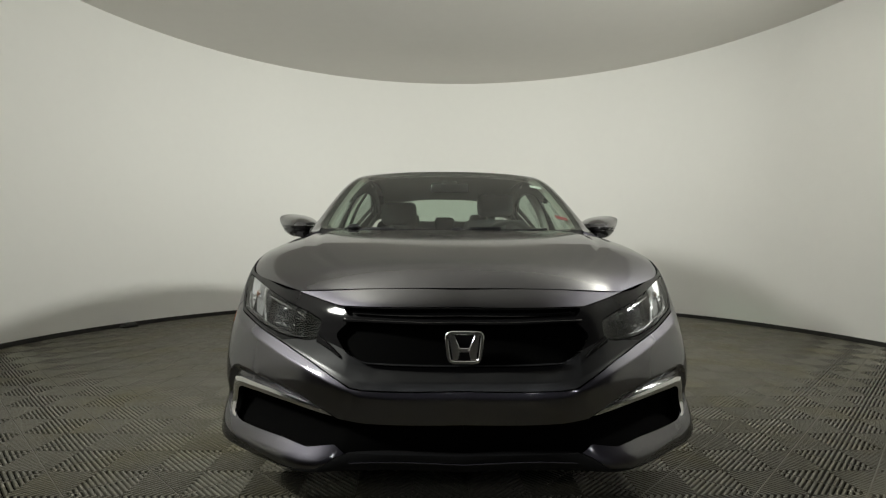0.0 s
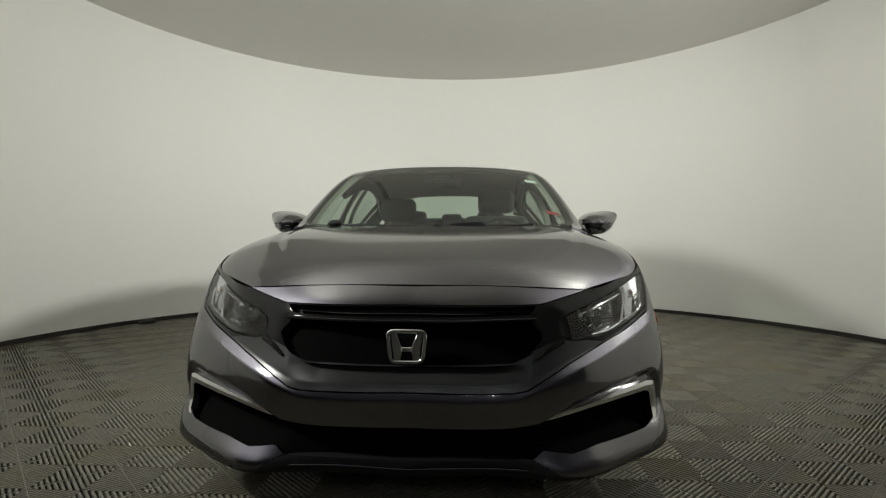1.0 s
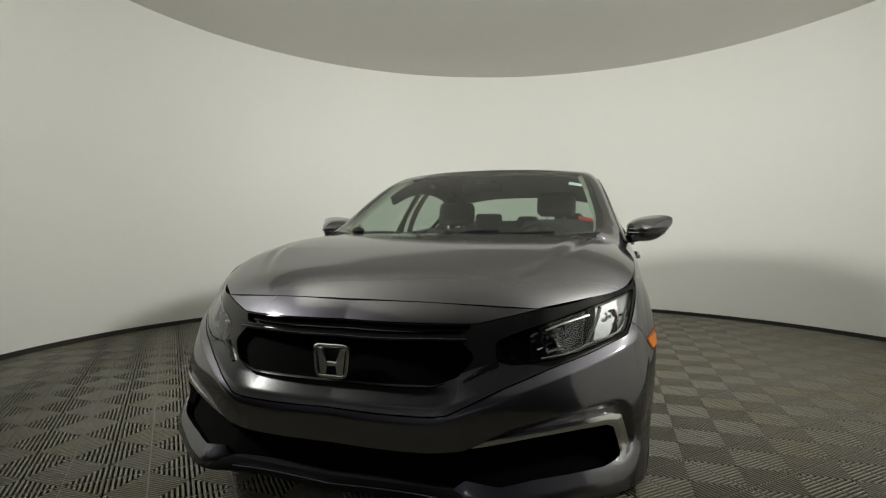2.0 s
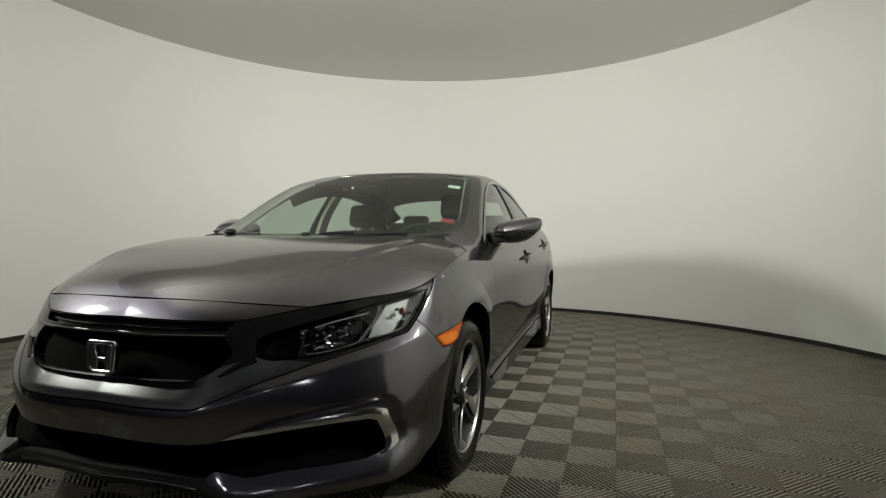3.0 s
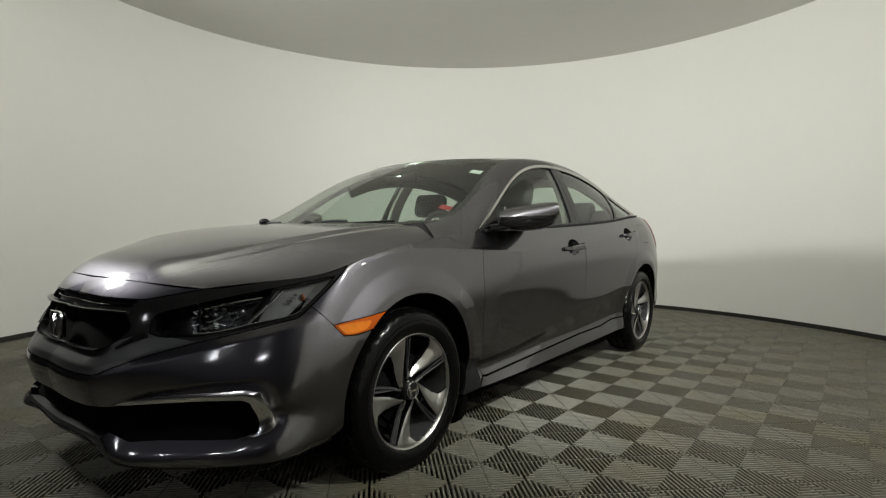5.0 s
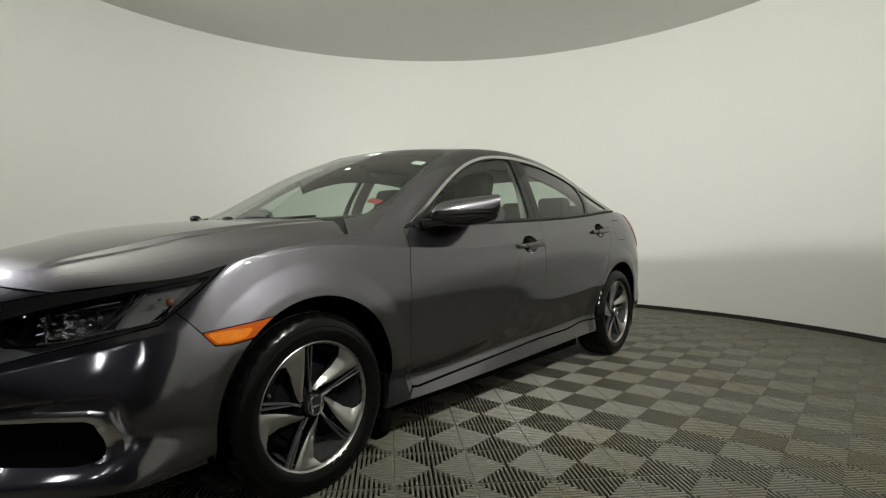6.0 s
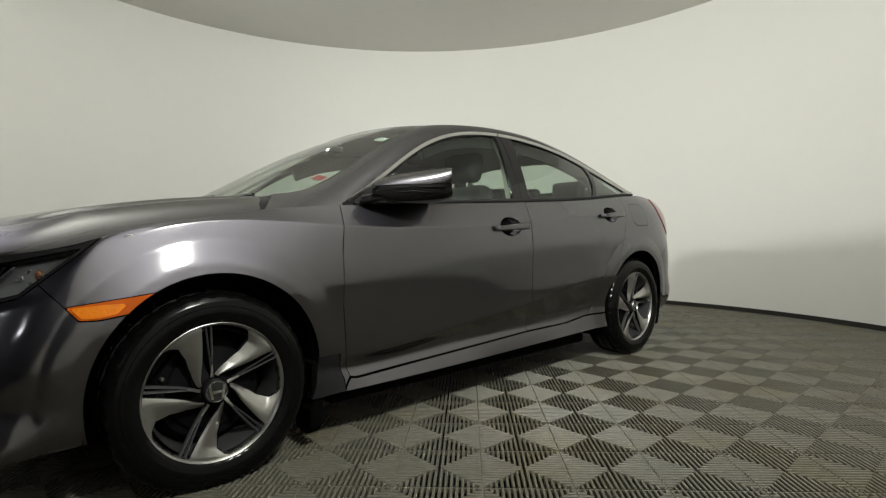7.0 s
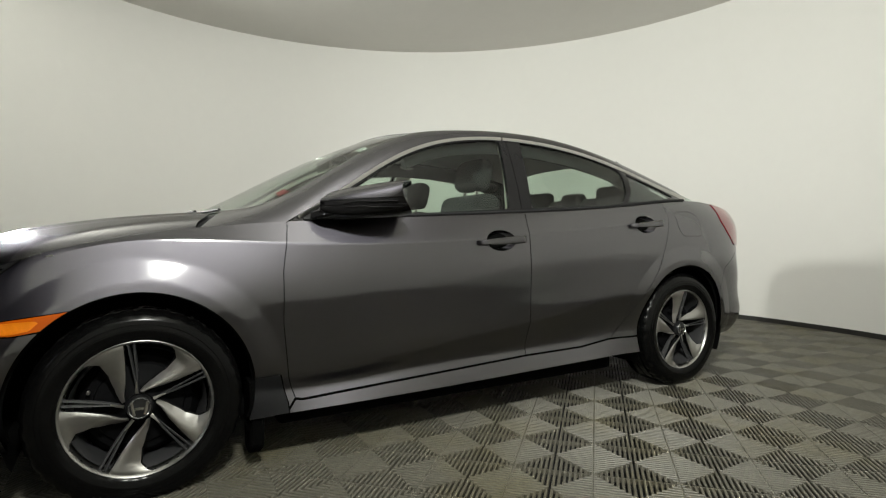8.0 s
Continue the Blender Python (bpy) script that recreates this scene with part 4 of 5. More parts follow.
for z in (0.285, 0.318):
    slat, _ = along([(0.0, z), (0.12, z), (0.24, z), (0.34, z)], 24, -0.06)
    part("intake_slat", weld(join(sweep(slat, 0.004, 0.012, (0, 0, 1), 6), flip(sweep(slat, 0.004, 0.012, (0, 0, 1), 6)))), BLACK, front_bumper)

# highlight along the black lip's edge, laid on as a thin grey strip
lip_line, _ = along([(0.0, 0.236), (0.12, 0.236), (0.24, 0.236), (0.345, 0.237)], 24, 0.002)
part("lip_highlight", weld(join(sweep(lip_line, 0.0025, 0.004, (0, 0, 1), 6), flip(sweep(lip_line, 0.0025, 0.004, (0, 0, 1), 6)))), PAINT, front_bumper, "thin grey strip for the highlight on the lower lip's edge")

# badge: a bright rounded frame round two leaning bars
badge_y = -0.012
frame_out = fillet([(-0.055, 0.628), (0.055, 0.628), (0.046, 0.539), (-0.046, 0.539)], 0.018, 5)
badge = part("badge", sweep(np.stack([np.append(frame_out[:, 0], frame_out[:2, 0]), np.full(len(frame_out) + 2, badge_y), np.append(frame_out[:, 1], frame_out[:2, 1])], 1), 0.0055, 0.0055, (0, 1, 0), 8), CHROME, grille, "chrome badge with a rounded frame")
for sx in (1, -1):
    part("badge_bar", slab([(sx * 0.046, 0.622), (sx * 0.030, 0.622), (sx * 0.015, 0.584), (sx * 0.013, 0.570), (sx * 0.018, 0.545), (sx * 0.036, 0.545)], badge_y - 0.004, badge_y + 0.01, "xz", 0.002), CHROME, badge)
part("badge_bar", slab([(-0.016, 0.582), (0.016, 0.582), (0.014, 0.568), (-0.014, 0.568)], badge_y - 0.002, badge_y + 0.01, "xz", 0.002), CHROME, badge)
part("badge_plate", slab(frame_out, badge_y + 0.012, badge_y + 0.016, "xz"), BLACK_GLOSS, badge)

LAMP_IN = np.array([-0.55, 0.82, -0.12])


def tub(mesh, d):
    """A housing as deep as d behind a lens, open at the lens."""
    p, faces = mesh
    edges = {(f[k], f[(k + 1) % len(f)]) for f in faces for k in range(len(f))}
    rim_ = [e_ for e_ in edges if (e_[1], e_[0]) not in edges]
    n_ = len(p)
    q_ = np.concatenate([np.asarray(p) + LAMP_IN * d, np.asarray(p) + LAMP_IN * 0.004])
    return q_, list(faces) + [(j, i, i + n_, j + n_) for i, j in rim_]


normals_of[id(lens)] = normals(lens)


def in_lamp(x, z, depth):
    p, n_ = near(lens, x, z)
    return p + LAMP_IN * depth


for side in (1, -1):
    m = (lambda q: q) if side == 1 else flip
    # bright trim round the outer air pocket
    TRIM_LINE = [(0.376, 0.363), (0.45, 0.387), (0.555, 0.405), (0.63, 0.417), (0.70, 0.424), (0.765, 0.429), (0.795, 0.422), (0.806, 0.385), (0.816, 0.345), (0.824, 0.310), (0.80, 0.290), (0.762, 0.277), (0.794, 0.304), (0.792, 0.322), (0.774, 0.390), (0.757, 0.399), (0.675, 0.397), (0.557, 0.386), (0.44, 0.370)]
    strip_ = cut(whole_nose, outline(TRIM_LINE, XZ, high=0.7))[0]
    crown_ = -0.003 + 0.0035 * np.clip(-outline(TRIM_LINE, XZ)(np.asarray(strip_[0])) / 0.012, 0, 1)
    strip_ = (np.asarray(strip_[0]) + normals(strip_) * crown_[:, None], strip_[1])
    part("fog_trim", m(flange(strip_, 0.026)), CHROME, front_bumper, "chrome trim round the air pocket")
    fin, _ = along([(0.455, 0.590), (0.42, 0.566), (0.375, 0.545)], 16, 0.004)
    part("grille_fin", m(sweep(fin, np.linspace(0.012, 0.003, 16), 0.006, (0, 0, 1), 6)), BLACK_GLOSS, grille)
    # headlamp
    lamp = part("headlight", m(tub(lens, 0.075)), BLACK_GLOSS, car, "clear headlight with dark inner housing")
    part("lens", m(push(lens, 0.0)), LENS, lamp, "clear plastic lens")
    for name, lo_, hi_, dd, mat in (("signal_bowl", 0.718, 0.95, 0.035, FLUTED), ("beam_bowl", 0.560, 0.708, 0.052, SMOKE)):
        zone = cut(cut(lens, lambda p, v=hi_: p[:, 0] - v)[0], lambda p, v=lo_: v - p[:, 0])[0]
        shallow = np.clip((0.865 - np.asarray(zone[0])[:, :1]) / 0.07, 0.12, 1)      # the bowl rises to the lens at its outer end
        part(name, m((np.asarray(zone[0]) + LAMP_IN * dd * shallow, zone[1])), mat, lamp, "silvered reflector bowl")
    for name, cx, cz, dd, size, mat in (("projector", 0.655, 0.650, 0.076, (0.034, 0.034, 0.034), SMOKE), ("low_beam", 0.590, 0.622, 0.058, (0.026, 0.026, 0.022), SMOKE), ("signal_bulb", 0.785, 0.700, 0.034, (0.009, 0.009, 0.015), AMBER_DULL)):
        part(name, m(ball(in_lamp(cx, cz, dd), size)), mat, lamp)
    for x0, z0, x1, z1 in ((0.712, 0.722, 0.714, 0.622), (0.560, 0.680, 0.590, 0.592)):
        q = np.array([in_lamp(x0 + (x1 - x0) * k, z0 + (z1 - z0) * k, 0.024) for k in np.linspace(0, 1, 8)])
        part("divider", m(sweep(curve(q, 12), 0.003, 0.012, (0, 1, 0), 6)), BLACK_GLOSS, lamp)
    q = np.array([in_lamp(x, z, 0.02) for x, z in ((0.58, 0.592), (0.65, 0.602), (0.72, 0.622), (0.80, 0.655), (0.835, 0.70))])
    part("light_bar", m(sweep(curve(q, 24), 0.004, 0.005, (0, 0, 1), 8)), BOWL, lamp, "dull silver reflector strip")
    q = np.array([in_lamp(x, z, 0.018) for x, z in ((0.700, 0.620), (0.716, 0.655), (0.728, 0.690), (0.735, 0.722))])
    part("chrome_post", m(sweep(curve(q, 10), 0.0035, 0.006, (0, 1, 0), 6)), BOWL, lamp, "chrome post between the reflectors")
    q = np.array([in_lamp(x, z, 0.020) for x, z in ((0.585, 0.668), (0.62, 0.680), (0.66, 0.690), (0.70, 0.702))])
    part("brow", m(sweep(curve(q, 14), 0.004, 0.010, (0, 0, 1), 6)), CHROME_DARK, lamp, "dull chrome brow")
    for cx_, cz_, size_ in ((0.60, 0.625, 0.030),):
        at_ = in_lamp(cx_, cz_, 0.055)
        bowl_ = lathe([(0.0, 0.006), (0.006, size_ * 0.55), (0.018, size_ * 0.85), (0.034, size_)], 24)
        part("reflector_cup", m(moved(bowl_, Matrix.Translation(Vector(at_)) @ Matrix.Rotation(radians(-62), 4, "Z"))), CHROME_DARK, lamp, "dull chrome reflector cup")

    # small silver slivers added as lamp glints round the low beam
    rnd = random.Random(7)
    ring_at = in_lamp(0.655, 0.650, 0.046)
    aa_ = np.linspace(0, 2 * math.pi, 33)
    loop_ = np.stack([ring_at[0] + 0.036 * np.cos(aa_) * 0.83, ring_at[1] + 0.036 * np.cos(aa_) * 0.55, ring_at[2] + 0.034 * np.sin(aa_)], 1)
    part("projector_ring", m(sweep(loop_, 0.002, 0.002, (0, 1, 0.3), 6)), SMOKE, lamp, "dull chrome ring")
    for k in range(34):
        low = k % 3 == 0                  # every third one lies along the lower edge
        fx = rnd.uniform(0.575, 0.700) if low else rnd.uniform(0.555, 0.665)
        fz = 0.600 + 0.16 * (fx - 0.575) + rnd.uniform(0.0, 0.008) if low else rnd.uniform(0.612, 0.672)
        at = in_lamp(fx, fz, rnd.uniform(0.018, 0.040))
        long_, thick_ = rnd.uniform(0.004, 0.013), rnd.uniform(0.001, 0.0032)
        glint_facet = moved(box(-long_, long_, -0.003, 0.003, -thick_, thick_), pose(*at, rnd.uniform(-40, 40), rnd.uniform(-35, 25), rnd.uniform(0, 60)))
        part("glint_facet", m(glint_facet), SILVER, lamp, smooth=False)
    # more added slivers, for the glints beside the signal bulb
    for fx, fz, size_ in ((0.765, 0.690, 0.010), (0.770, 0.708, 0.007), (0.800, 0.694, 0.008), (0.793, 0.676, 0.006)):
        glint_facet = moved(box(-size_, size_, -0.002, 0.002, -size_ * 0.5, size_ * 0.5), pose(*in_lamp(fx, fz, 0.022), rnd.uniform(-30, 30), rnd.uniform(-50, 0), rnd.uniform(10, 50)))
        part("glint_facet", m(glint_facet), SILVER, lamp, smooth=False)

    # door mirror
    def mirror_shell():
        k = np.linspace(0.0, 1, 32)[1:] ** 2
        a = np.linspace(0, 2 * math.pi, 48, endpoint=False)
        rows_ = []
        for t in k:
            hh = 0.0655 * (1 - (1 - t) ** 3.4) ** 0.52 * (1 - 0.12 * max(0.0, (t - 0.8) / 0.2) ** 2)
            ww = 0.114 * (1 - (1 - t) ** 2.8) ** 0.5
            cs, sn = np.sign(np.cos(a)) * np.abs(np.cos(a)) ** 0.80, np.sign(np.sin(a)) * np.abs(np.sin(a)) ** 0.78
            x = 0.911 + 0.042 * t + ww * cs
            taper = 1 - 0.18 * np.clip(cs, 0, 1) ** 2
            z = 0.978 + 0.16 * ww * cs * t + 0.032 * t + hh * sn * taper * np.where(sn < 0, 1.06, 1.0) + 0.012 * np.clip(cs, 0, 1) ** 2
            y = 1.50 + 0.355 * t - 0.09 * np.clip(cs, 0, 1) ** 1.5 * t ** 2 + 0.10 * np.clip(cs, -0.2, 1) * (1 - t) * ww / 0.106
            rows_.append(np.stack([x, y, z], 1))
        g = np.stack(rows_)
        g = np.concatenate([g, g[:, :1]], 1)
        p, f = grid(g)
        p, f = weld((p, f))
        return p, f

    shell = outward(mirror_shell(), (0.955, 1.70, 1.0))
    cap, rest_m = take(shell, lambda p: (1.003 + 0.06 * (p[:, 1] - 1.70)) - p[:, 2], 0.001)
    band, low_m = take(rest_m, lambda p: 0.979 + 0.03 * (p[:, 1] - 1.7) - p[:, 2], 0.001)
    mirror = part("door_mirror", m(flange(cap, 0.006)), PAINT, car, "dark grey door mirror with black underside")
    part("mirror_band", m(flange(push(band, -0.003), 0.006)), BLACK_GLOSS, mirror)
    part("mirror_base", m(flange(low_m, 0.006)), BLACK_GLOSS, mirror, "black plastic lower shell")
    for zz_ in (0.990, 0.970):
        rib_ = np.array([p_ for p_ in np.asarray(shell[0]) if abs(p_[2] - zz_ - 0.03 * (p_[1] - 1.7)) < 0.004 and p_[0] > 0.955])
        rib_ = rib_[np.argsort(rib_[:, 1])][::2]
        if len(rib_) > 5:
            part("mirror_ridge", m(sweep(curve(np.stack([np.convolve(rib_[:, c_], np.ones(3) / 3, "valid") for c_ in range(3)], 1), 24), 0.002, 0.003, (0, 0, 1), 6)), BLACK_GLOSS, mirror)
    part("mirror_arm", m(sweep(curve([(0.832, 1.515, 0.938), (0.870, 1.54, 0.944), (0.900, 1.58, 0.952), (0.93, 1.64, 0.968)], 10), 0.042, 0.020, (0, 1, 0), 10)), BLACK_GLOSS, mirror)
    gl = grid(np.stack([np.stack([0.96 + 0.083 * r_ * np.cos(aa), np.full(25, 1.835) - 0.085 * np.clip(r_ * np.cos(aa), 0, 1) ** 1.5, 1.007 + 0.043 * r_ * np.sin(aa)], 1) for aa in [np.linspace(0, 2 * math.pi, 25)] for r_ in (0.01, 1.0)]))
    part("mirror_glass", m(gl), CHROME, mirror)

# door handles
for side, door in doors:
    m = (lambda q: q) if side == 1 else flip
    y0, y1, z0, z1 = HANDLES[0] if door.name.startswith("front") else HANDLES[1]
    k = np.linspace(0, 1, 30)
    sx = np.interp(0.5 * (y0 + y1), [2.2, 3.3], [0.8915, 0.886])
    x = sx + 0.026 * np.clip(np.minimum(k, 1 - k) / 0.10, 0, 1) ** 0.5
    bar = sweep(np.stack([x, y0 + (y1 - y0) * k, z0 + (z1 - z0) * k], 1), 0.0175 - 0.007 * (1 - k) ** 2, 0.0095, (0, 0, 1), 10)
    part("door_handle", m(bar), PAINT, door, "body-coloured pull handle")

# mud flaps behind the front wheels
for sx in (1, -1):
    flap = slab(fillet([(0.70, 0.34), (0.868, 0.34), (0.862, 0.20), (0.845, 0.085), (0.80, 0.05), (0.72, 0.06)], 0.02), 1.250, 1.300, "xz", 0.008)
    part("mud_flap", flap if sx == 1 else flip(flap), DARK, car)

# ---- screen base, wipers and stickers ----
ws = np.asarray(windscreen[0]).reshape(60, 44, 3)
hood_rear = np.asarray(bonnet_mesh()[0]).reshape(70, 60, 3)[-1]
q = np.linspace(0, 1, 44)
front_edge = np.stack([np.interp(q, np.linspace(0, 1, 60), hood_rear[:, k]) for k in range(3)], 1)
front_edge[:, 1] -= 0.02
front_edge[:, 2] -= 0.014
back_edge = ws[1] + np.array([0, 0.0, -0.004])
cowl = grid(np.stack([front_edge * (1 - t) + back_edge * t for t in np.linspace(0, 1, 8)]))
part("cowl", both(outward(cowl, (0, 1.1, 0))), BLACK, car, "black plastic panel under the windscreen")
border = join(grid(ws[:, 41:]), grid(ws[56:, :42]), grid(ws[:4, :42]), grid(ws[53:57, :8]))
part("screen_border", push(outward(both(border)), -0.004), BLACK_GLOSS, screen, "black edge of the windscreen")


def on_screen(x, y):
    p = ws.reshape(-1, 3)
    i = np.argmin((p[:, 0] - abs(x)) ** 2 + (p[:, 1] - y) ** 2)
    return p[i] * np.array([1 if x >= 0 else -1, 1, 1])


def wiper(points, arm):
    line = np.array([on_screen(x, y) + np.array([0, -0.004, 0.008]) for x, y in points])
    w = thing("wiper", "", "")
    for key in ("label", "category"):
        if key in w:
            del w[key]
    w.parent = car
    part("blade", sweep(curve(line, 24), 0.006, 0.008, (0, 0, 1), 6), BLACK, w)
    part("arm", sweep(curve([on_screen(x, y) + np.array([0, -0.006, d * 0.6]) for x, y, d in arm], 16), 0.008, 0.007, (0, 0, 1), 6), BLACK, w)
    x, y, d = arm[0]
    part("pivot", ball(on_screen(x, y) + np.array([0, -0.02, 0.022]), (0.034, 0.028, 0.018), 16), BLACK, w)


wiper([(0.50, 1.200), (0.33, 1.145), (0.10, 1.115), (-0.05, 1.11)], [(0.02, 1.085, 0.02), (0.12, 1.11, 0.03), (0.24, 1.13, 0.03)])
wiper([(0.02, 1.105), (-0.20, 1.115), (-0.42, 1.155), (-0.56, 1.22)], [(-0.52, 1.17, 0.012), (-0.42, 1.15, 0.03), (-0.30, 1.13, 0.03)])


def sticker(name, x, y, w, h, mat, label):
    p = [on_screen(x + a * w / 2 - 0.0, y + b * h / 2) for b in (-1, 0, 1) for a in (-1, -0.5, 0, 0.5, 1)]
    c0 = on_screen(x, y)
    dx = (on_screen(x + 0.1, y) - on_screen(x - 0.1, y))
    dy = (on_screen(x, y + 0.1) - on_screen(x, y - 0.1))
    dx, dy = dx / np.linalg.norm(dx), dy / np.linalg.norm(dy)
    nrm = np.cross(dx, dy)
    nrm *= np.sign(nrm[2])
    corners = [c0 + dx * a * w / 2 + dy * b * h / 2 - nrm * (0.006 if c < 0 else 0.0045) for c in (-1, 1) for a, b in ((-1, -1), (1, -1), (1, 1), (-1, 1))]
    part(name, (np.array(corners), [(3, 2, 1, 0), (4, 5, 6, 7), (0, 1, 5, 4), (1, 2, 6, 5), (2, 3, 7, 6), (3, 0, 4, 7)]), mat, screen, label, smooth=False)


sticker("sticker", 0.548, 1.795, 0.075, 0.045, PAPER, "white paper sticker")
sticker("sticker", 0.630, 1.42, 0.070, 0.040, RED_PAPER, "red paper sticker")

# ---- cabin ----
dash = grid(np.stack([np.stack([np.linspace(-0.70, 0.70, 30), np.full(30, y) + 0.06 * np.linspace(-1, 1, 30) ** 2, np.full(30, z) - 0.02 * np.linspace(-1, 1, 30) ** 2 + 0.018 * np.exp(-((np.linspace(-0.70, 0.70, 30) - 0.37) / 0.17) ** 2) * bump_], 1) for y, z, bump_ in ((1.16, 0.925, 0), (1.40, 0.930, 0.4), (1.56, 0.930, 1.2), (1.62, 0.905, 1.2), (1.64, 0.80, 0), (1.60, 0.55, 0))]))
part("dashboard", outward(dash, (0, 1.5, 0.4)), TRIM_DARK, car, "black dashboard")
wheel_m = pose(0.37, 1.80, 0.865, -62, 0, 0)
a = np.linspace(0, 2 * math.pi, 65)
circle = np.array([wheel_m @ Vector((0.182 * math.cos(t), 0.182 * math.sin(t), 0)) for t in a])
steer = part("steering_wheel", sweep(circle, 0.014, 0.014, np.array([circle[k] - np.array(wheel_m.translation) for k in range(65)]), 10), TRIM_DARK, car, "black steering wheel")
part("wheel_hub", moved(box(-0.07, 0.07, -0.06, 0.05, -0.03, 0.015, 0.02), wheel_m), TRIM_DARK, steer)
for ang in (0, 180, 270):
    part("wheel_spoke", moved(box(0.05, 0.178, -0.02, 0.02, -0.012, 0.004, 0.005), wheel_m @ pose(0, 0, 0, 0, 0, ang)), TRIM_DARK, steer)


def seat(x, dz):
    s_ = part("front_seat", box(x - 0.25, x + 0.25, 1.85, 2.38, 0.40 + dz, 0.58 + dz, 0.06, 4), CLOTH, car, "charcoal cloth front seat")
    back_m = pose(x, 2.36, 0.52 + dz, -14, 0, 0)
    part("backrest", moved(box(-0.24, 0.24, -0.06, 0.07, 0.0, 0.56, 0.055, 4), back_m), CLOTH, s_)
    part("side_bolster", moved(box(-0.26, -0.19, -0.10, 0.02, 0.05, 0.46, 0.03, 3), back_m), CLOTH, s_)
    part("side_bolster", moved(box(0.19, 0.26, -0.10, 0.02, 0.05, 0.46, 0.03, 3), back_m), CLOTH, s_)
    part("headrest", moved(box(-0.135, 0.135, -0.06, 0.045, 0.585, 0.76, 0.045, 4), back_m), CLOTH, s_)
    for dx in (-0.06, 0.06):
        part("headrest_post", moved(box(dx - 0.006, dx + 0.006, -0.01, 0.002, 0.52, 0.62), back_m), STEEL, s_)


seat(0.37, 0.01)
seat(-0.37, -0.055)
bench = part("rear_seat", box(-0.66, 0.66, 2.95, 3.40, 0.38, 0.56, 0.05, 3), CLOTH, car, "charcoal cloth rear bench")
part("backrest", moved(box(-0.66, 0.66, -0.06, 0.06, 0.0, 0.655, 0.05, 3), pose(0, 3.38, 0.50, -24, 0, 0)), CLOTH, bench)
for x, top_, half_ in ((0.37, 1.172, 0.125), (0, 1.145, 0.095), (-0.37, 1.172, 0.125)):
    part("headrest", box(x - half_, x + half_, 3.54, 3.64, 0.98, top_, 0.035, 3), CLOTH, bench)
part("parcel_shelf", box(-0.60, 0.60, 3.62, 4.08, 1.015, 1.04, 0.008), TRIM_DARK, car)
centre_mirror = part("rear_view_mirror", box(-0.12, 0.12, 1.775, 1.80, 1.215, 1.275, 0.012, 3), BLACK_GLOSS, car, "black rear-view mirror")
part("mirror_stem", sweep([(0, 1.80, 1.26), (0, 1.83, 1.275), (0, 1.85, 1.29)], 0.012, 0.012, (1, 0, 0), 8), BLACK, centre_mirror)
part("sensor_box", box(-0.05, 0.05, 1.82, 1.90, 1.262, 1.295, 0.01), BLACK, car)
for sx in (1, -1):
    m = (lambda q: q) if sx == 1 else flip
    inner = at_y(roof_edge, np.linspace(1.36, 2.05, 24)) + np.array([-0.012, 0.015, -0.022])
    part("pillar_lining", m(sweep(inner, 0.036, 0.014, (1, 0, 0), 8)), TRIM_PALE, car, "pale beige pillar lining")
    post = curve([(0.785, 2.50, 0.90), (0.735, 2.52, 1.10), (0.655, 2.55, 1.26), (0.59, 2.56, 1.35)], 16)
    part("pillar_lining", m(sweep(post, 0.055, 0.024, (0, 1, 0), 8)), TRIM_PALE, car, "pale beige pillar lining")
    back = curve([(0.74, 3.46, 1.00), (0.69, 3.47, 1.08), (0.63, 3.44, 1.16), (0.57, 3.36, 1.24)], 16)
    part("rear_pillar_lining", m(sweep(back, 0.115, 0.014, (0, 1, 0), 8)), TRIM_DARK, car, "dark rear pillar lining")
    over = at_y(rail, np.linspace(1.95, 3.45, 50)) + np.array([-0.045, 0, -0.035])
    part("roof_rail_lining", m(sweep(over, 0.048, 0.018, (0, 0, 1), 8)), TRIM_DARK, car, "dark grey lining along the roof rail")
    part("door_card", m(grid(np.stack([np.stack([np.interp(np.linspace(1.45, 3.5, 40), ys, bx) - 0.045, np.linspace(1.45, 3.5, 40), np.interp(np.linspace(1.45, 3.5, 40), ys, bz) - d], 1) for d in (-0.005, 0.02, 0.2, 0.45)]))), TRIM_DARK, car, "black door lining")


# ---- floor tiles ----
CHECK = 0.2045


def clipped(poly, rules):
    """Clips a flat outline to half planes a*x + b*y <= c."""
    for a, b, c in rules:
        out = []
        for i in range(len(poly)):
            p, q = poly[i - 1], poly[i]
            dp, dq = a * p[0] + b * p[1] - c, a * q[0] + b * q[1] - c
            if (dp <= 0) != (dq <= 0):
                t = dp / (dp - dq)
                out.append((p[0] + (q[0] - p[0]) * t, p[1] + (q[1] - p[1]) * t))
            if dq <= 0:
                out.append(q)
        poly = out
        if len(poly) < 3:
            return []
    return poly


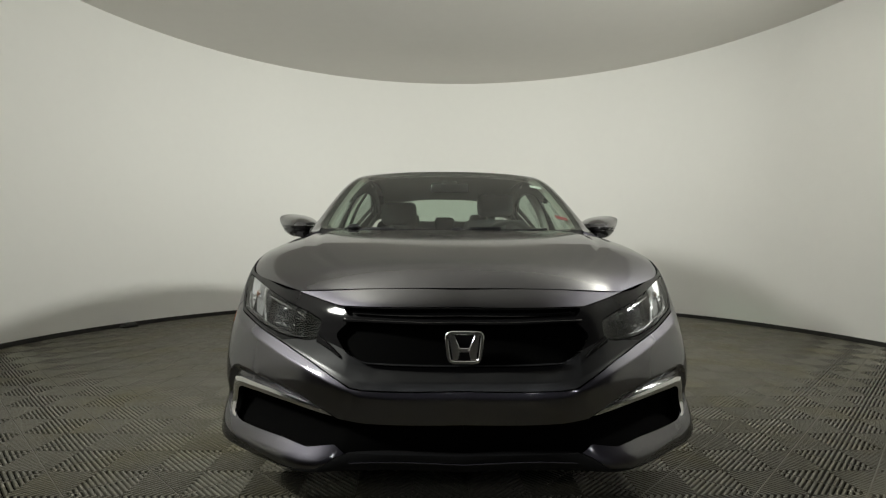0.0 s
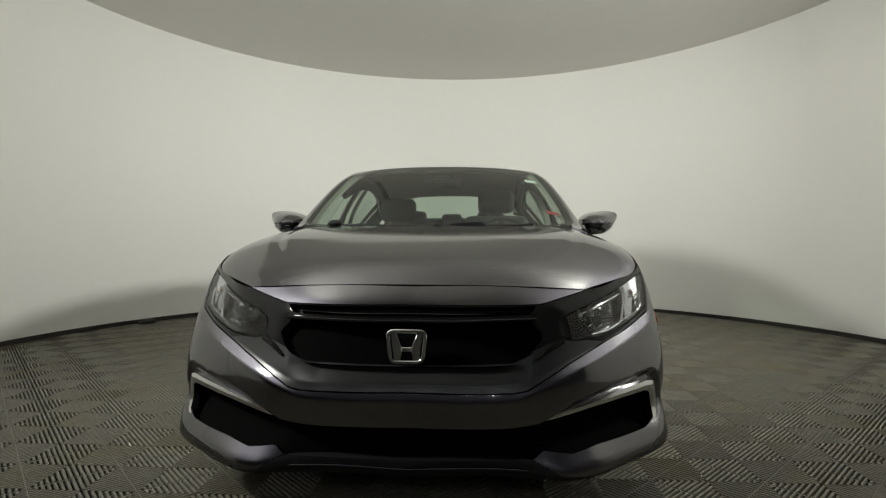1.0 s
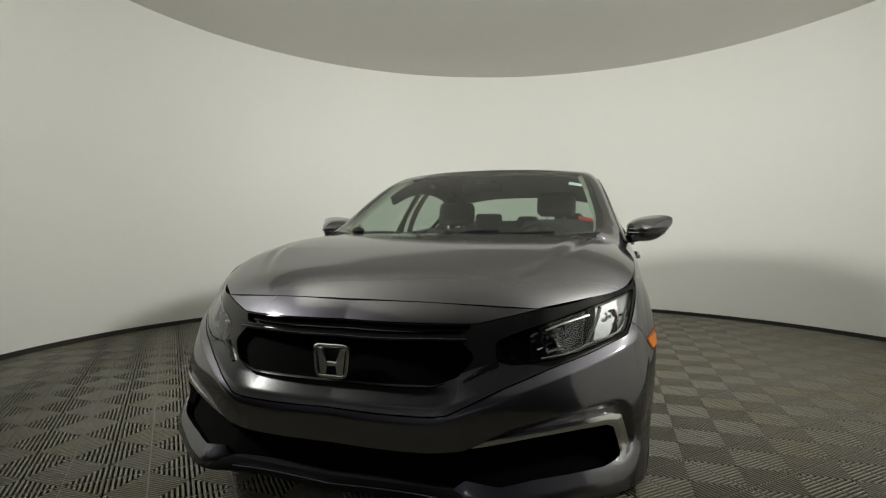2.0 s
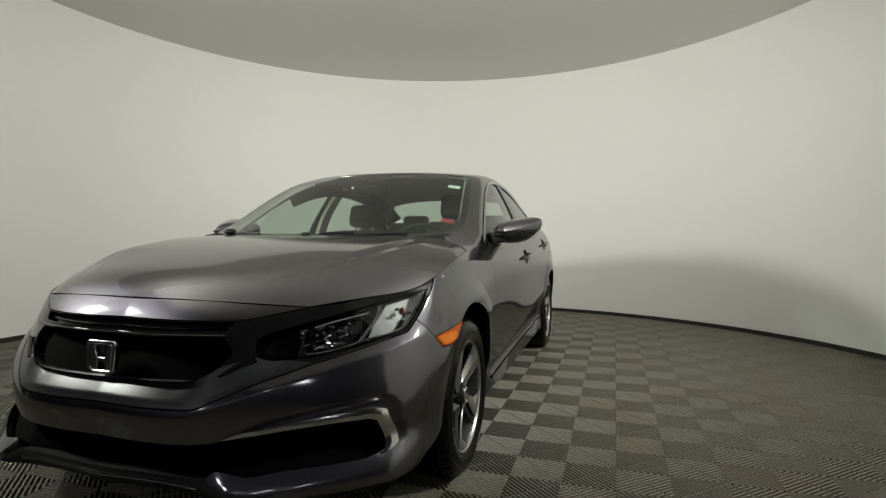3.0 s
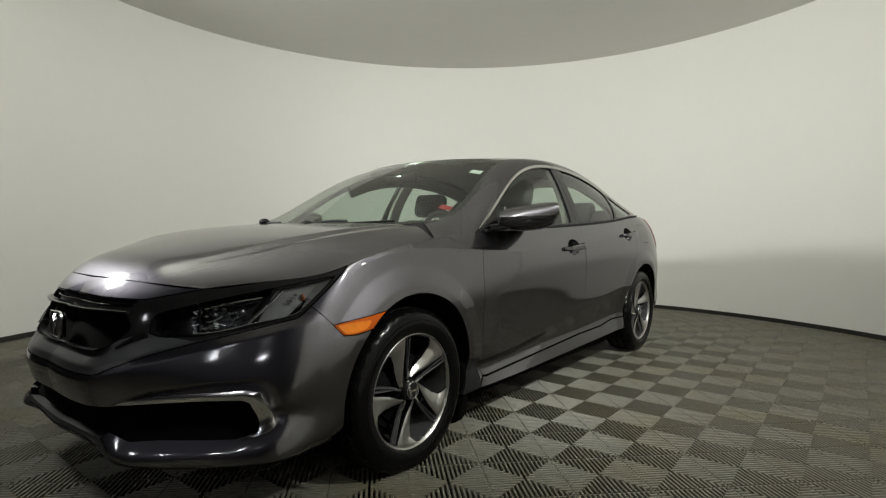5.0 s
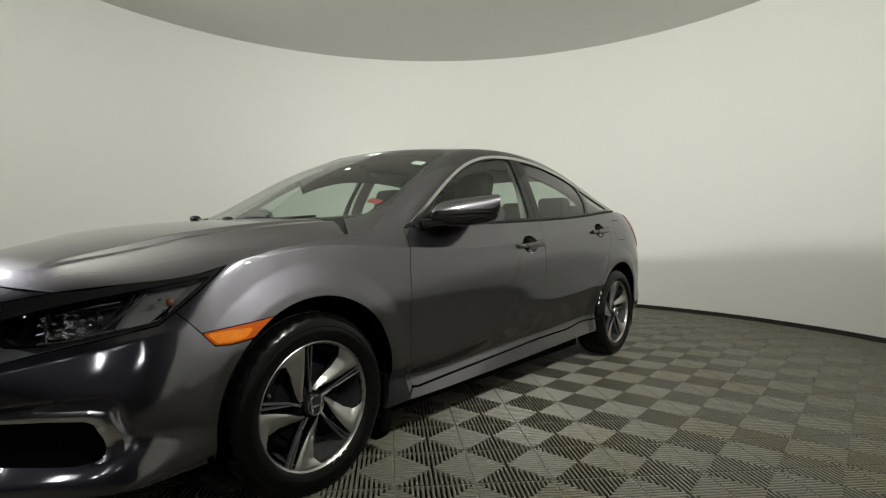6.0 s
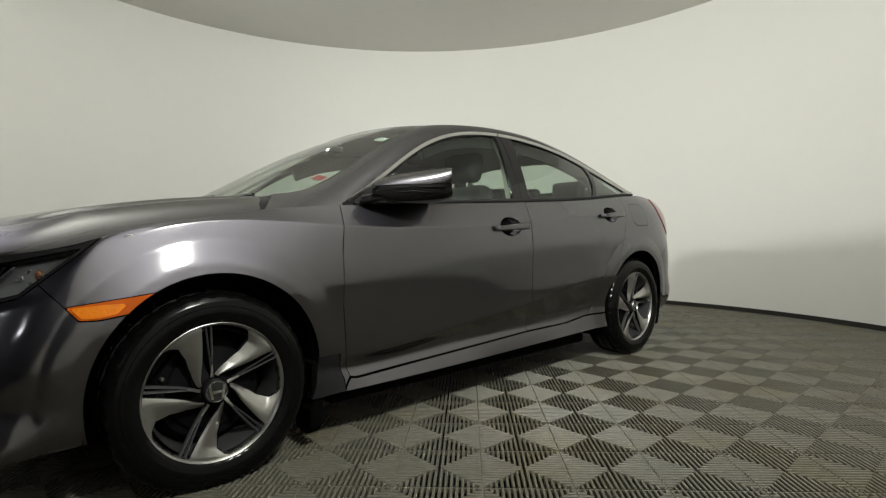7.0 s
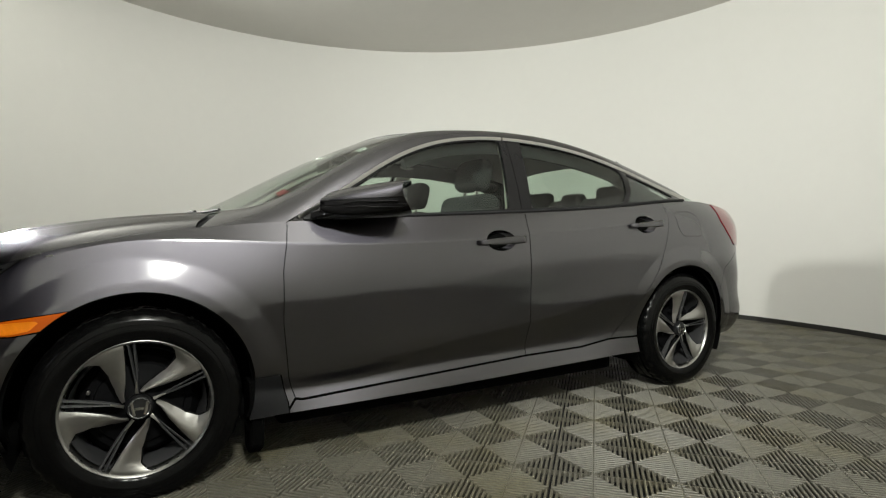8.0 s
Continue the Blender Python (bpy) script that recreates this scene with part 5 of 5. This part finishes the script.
def tile_mesh():
    """A tile of four squares, each filled with round-topped diagonal ribs that are slit along the other diagonal."""
    pts, faces = [], []
    ribs, deep = 16, 0.015
    pitch = 2 * CHECK / ribs
    half = 0.28 * pitch
    bands = ((-half, -0.62 * half), (-0.62 * half, 0.62 * half), (0.62 * half, half))

    def crown(u):
        return -0.0026 * max(0.0, (abs(u) / half - 0.62) / 0.38)

    for i in range(2):
        for j in range(2):
            x0, y0 = i * CHECK, j * CHECK
            square = [(x0 + 0.0006, y0 + 0.0006), (x0 + CHECK - 0.0006, y0 + 0.0006), (x0 + CHECK - 0.0006, y0 + CHECK - 0.0006), (x0 + 0.0006, y0 + CHECK - 0.0006)]
            even = (i + j) % 2 == 0
            a, b = (1, -1) if even else (1, 1)      # ribs lie where a*x + b*y is constant
            lo = (x0 - y0 - CHECK) if even else (x0 + y0)
            centre = (x0 + y0 + CHECK) if even else (x0 - y0)
            for k in range(ribs):
                mid = lo + (k + 0.5) * pitch
                for slit in ((a, -b, centre - 0.0035), (-a, b, -centre - 0.0035)):
                    for u0, u1 in bands:
                        poly = clipped(square, [(a, b, mid + u1), (-a, -b, -mid - u0), slit])
                        if len(poly) < 3:
                            continue
                        n0, n = len(pts), len(poly)
                        us = [a * x + b * y - mid for x, y in poly]
                        pts.extend((x, y, crown(u)) for (x, y), u in zip(poly, us))
                        pts.extend((x, y, -deep) for x, y in poly)
                        faces.append(tuple(range(n0, n0 + n)))
                        for q in range(n):
                            r = (q + 1) % n
                            inner = abs(us[q] - us[r]) < 1e-6 and abs(abs(us[q]) - 0.62 * half) < 1e-6
                            if not inner:
                                faces.append((n0 + r, n0 + q, n0 + n + q, n0 + n + r))
            # the web that carries the ribs, low in the slit
            poly = clipped(square, [(a, -b, centre + 0.0045), (-a, b, 0.0045 - centre)])
            n0, n = len(pts), len(poly)
            pts.extend((x, y, -0.0035) for x, y in poly)
            pts.extend((x, y, -0.02) for x, y in poly)
            faces.append(tuple(range(n0, n0 + n)))
            faces.extend((n0 + (q + 1) % n, n0 + q, n0 + n + q, n0 + n + (q + 1) % n) for q in range(n))
    return np.array(pts), faces


one = tile_mesh()
SIDE = 2 * CHECK
cells = [(i, j) for i in range(-13, 12) for j in range(-14, 14)]
place = lambda i, j: (1.06 + i * SIDE, 1.714 + j * SIDE)
cells = [c for c in cells if math.hypot(place(*c)[0] + SIDE / 2 - ROOM_X, place(*c)[1] + SIDE / 2 - ROOM_Y) < ROOM_R + 0.3 or (abs(place(*c)[0]) < 2.2 and -4.0 < place(*c)[1] < 0)]
cells.sort(key=lambda c: math.hypot(place(*c)[0] - 1.2, place(*c)[1] - 1.8))
me = bpy.data.meshes.new("tile")
me.from_pydata([tuple(p) for p in one[0]], [], one[1])
me.materials.append(TILE)
for c in cells[:300]:
    ob = new("tile", me)
    ob.location = (*place(*c), 0)
    ob.parent = floor
far = join(*[(one[0] + np.array([*place(*c), 0.0]), one[1]) for c in cells[300:]])
far_ob = part("far_tiles", far, TILE, floor, smooth=False)
far_ob["kind"] = "stuff"
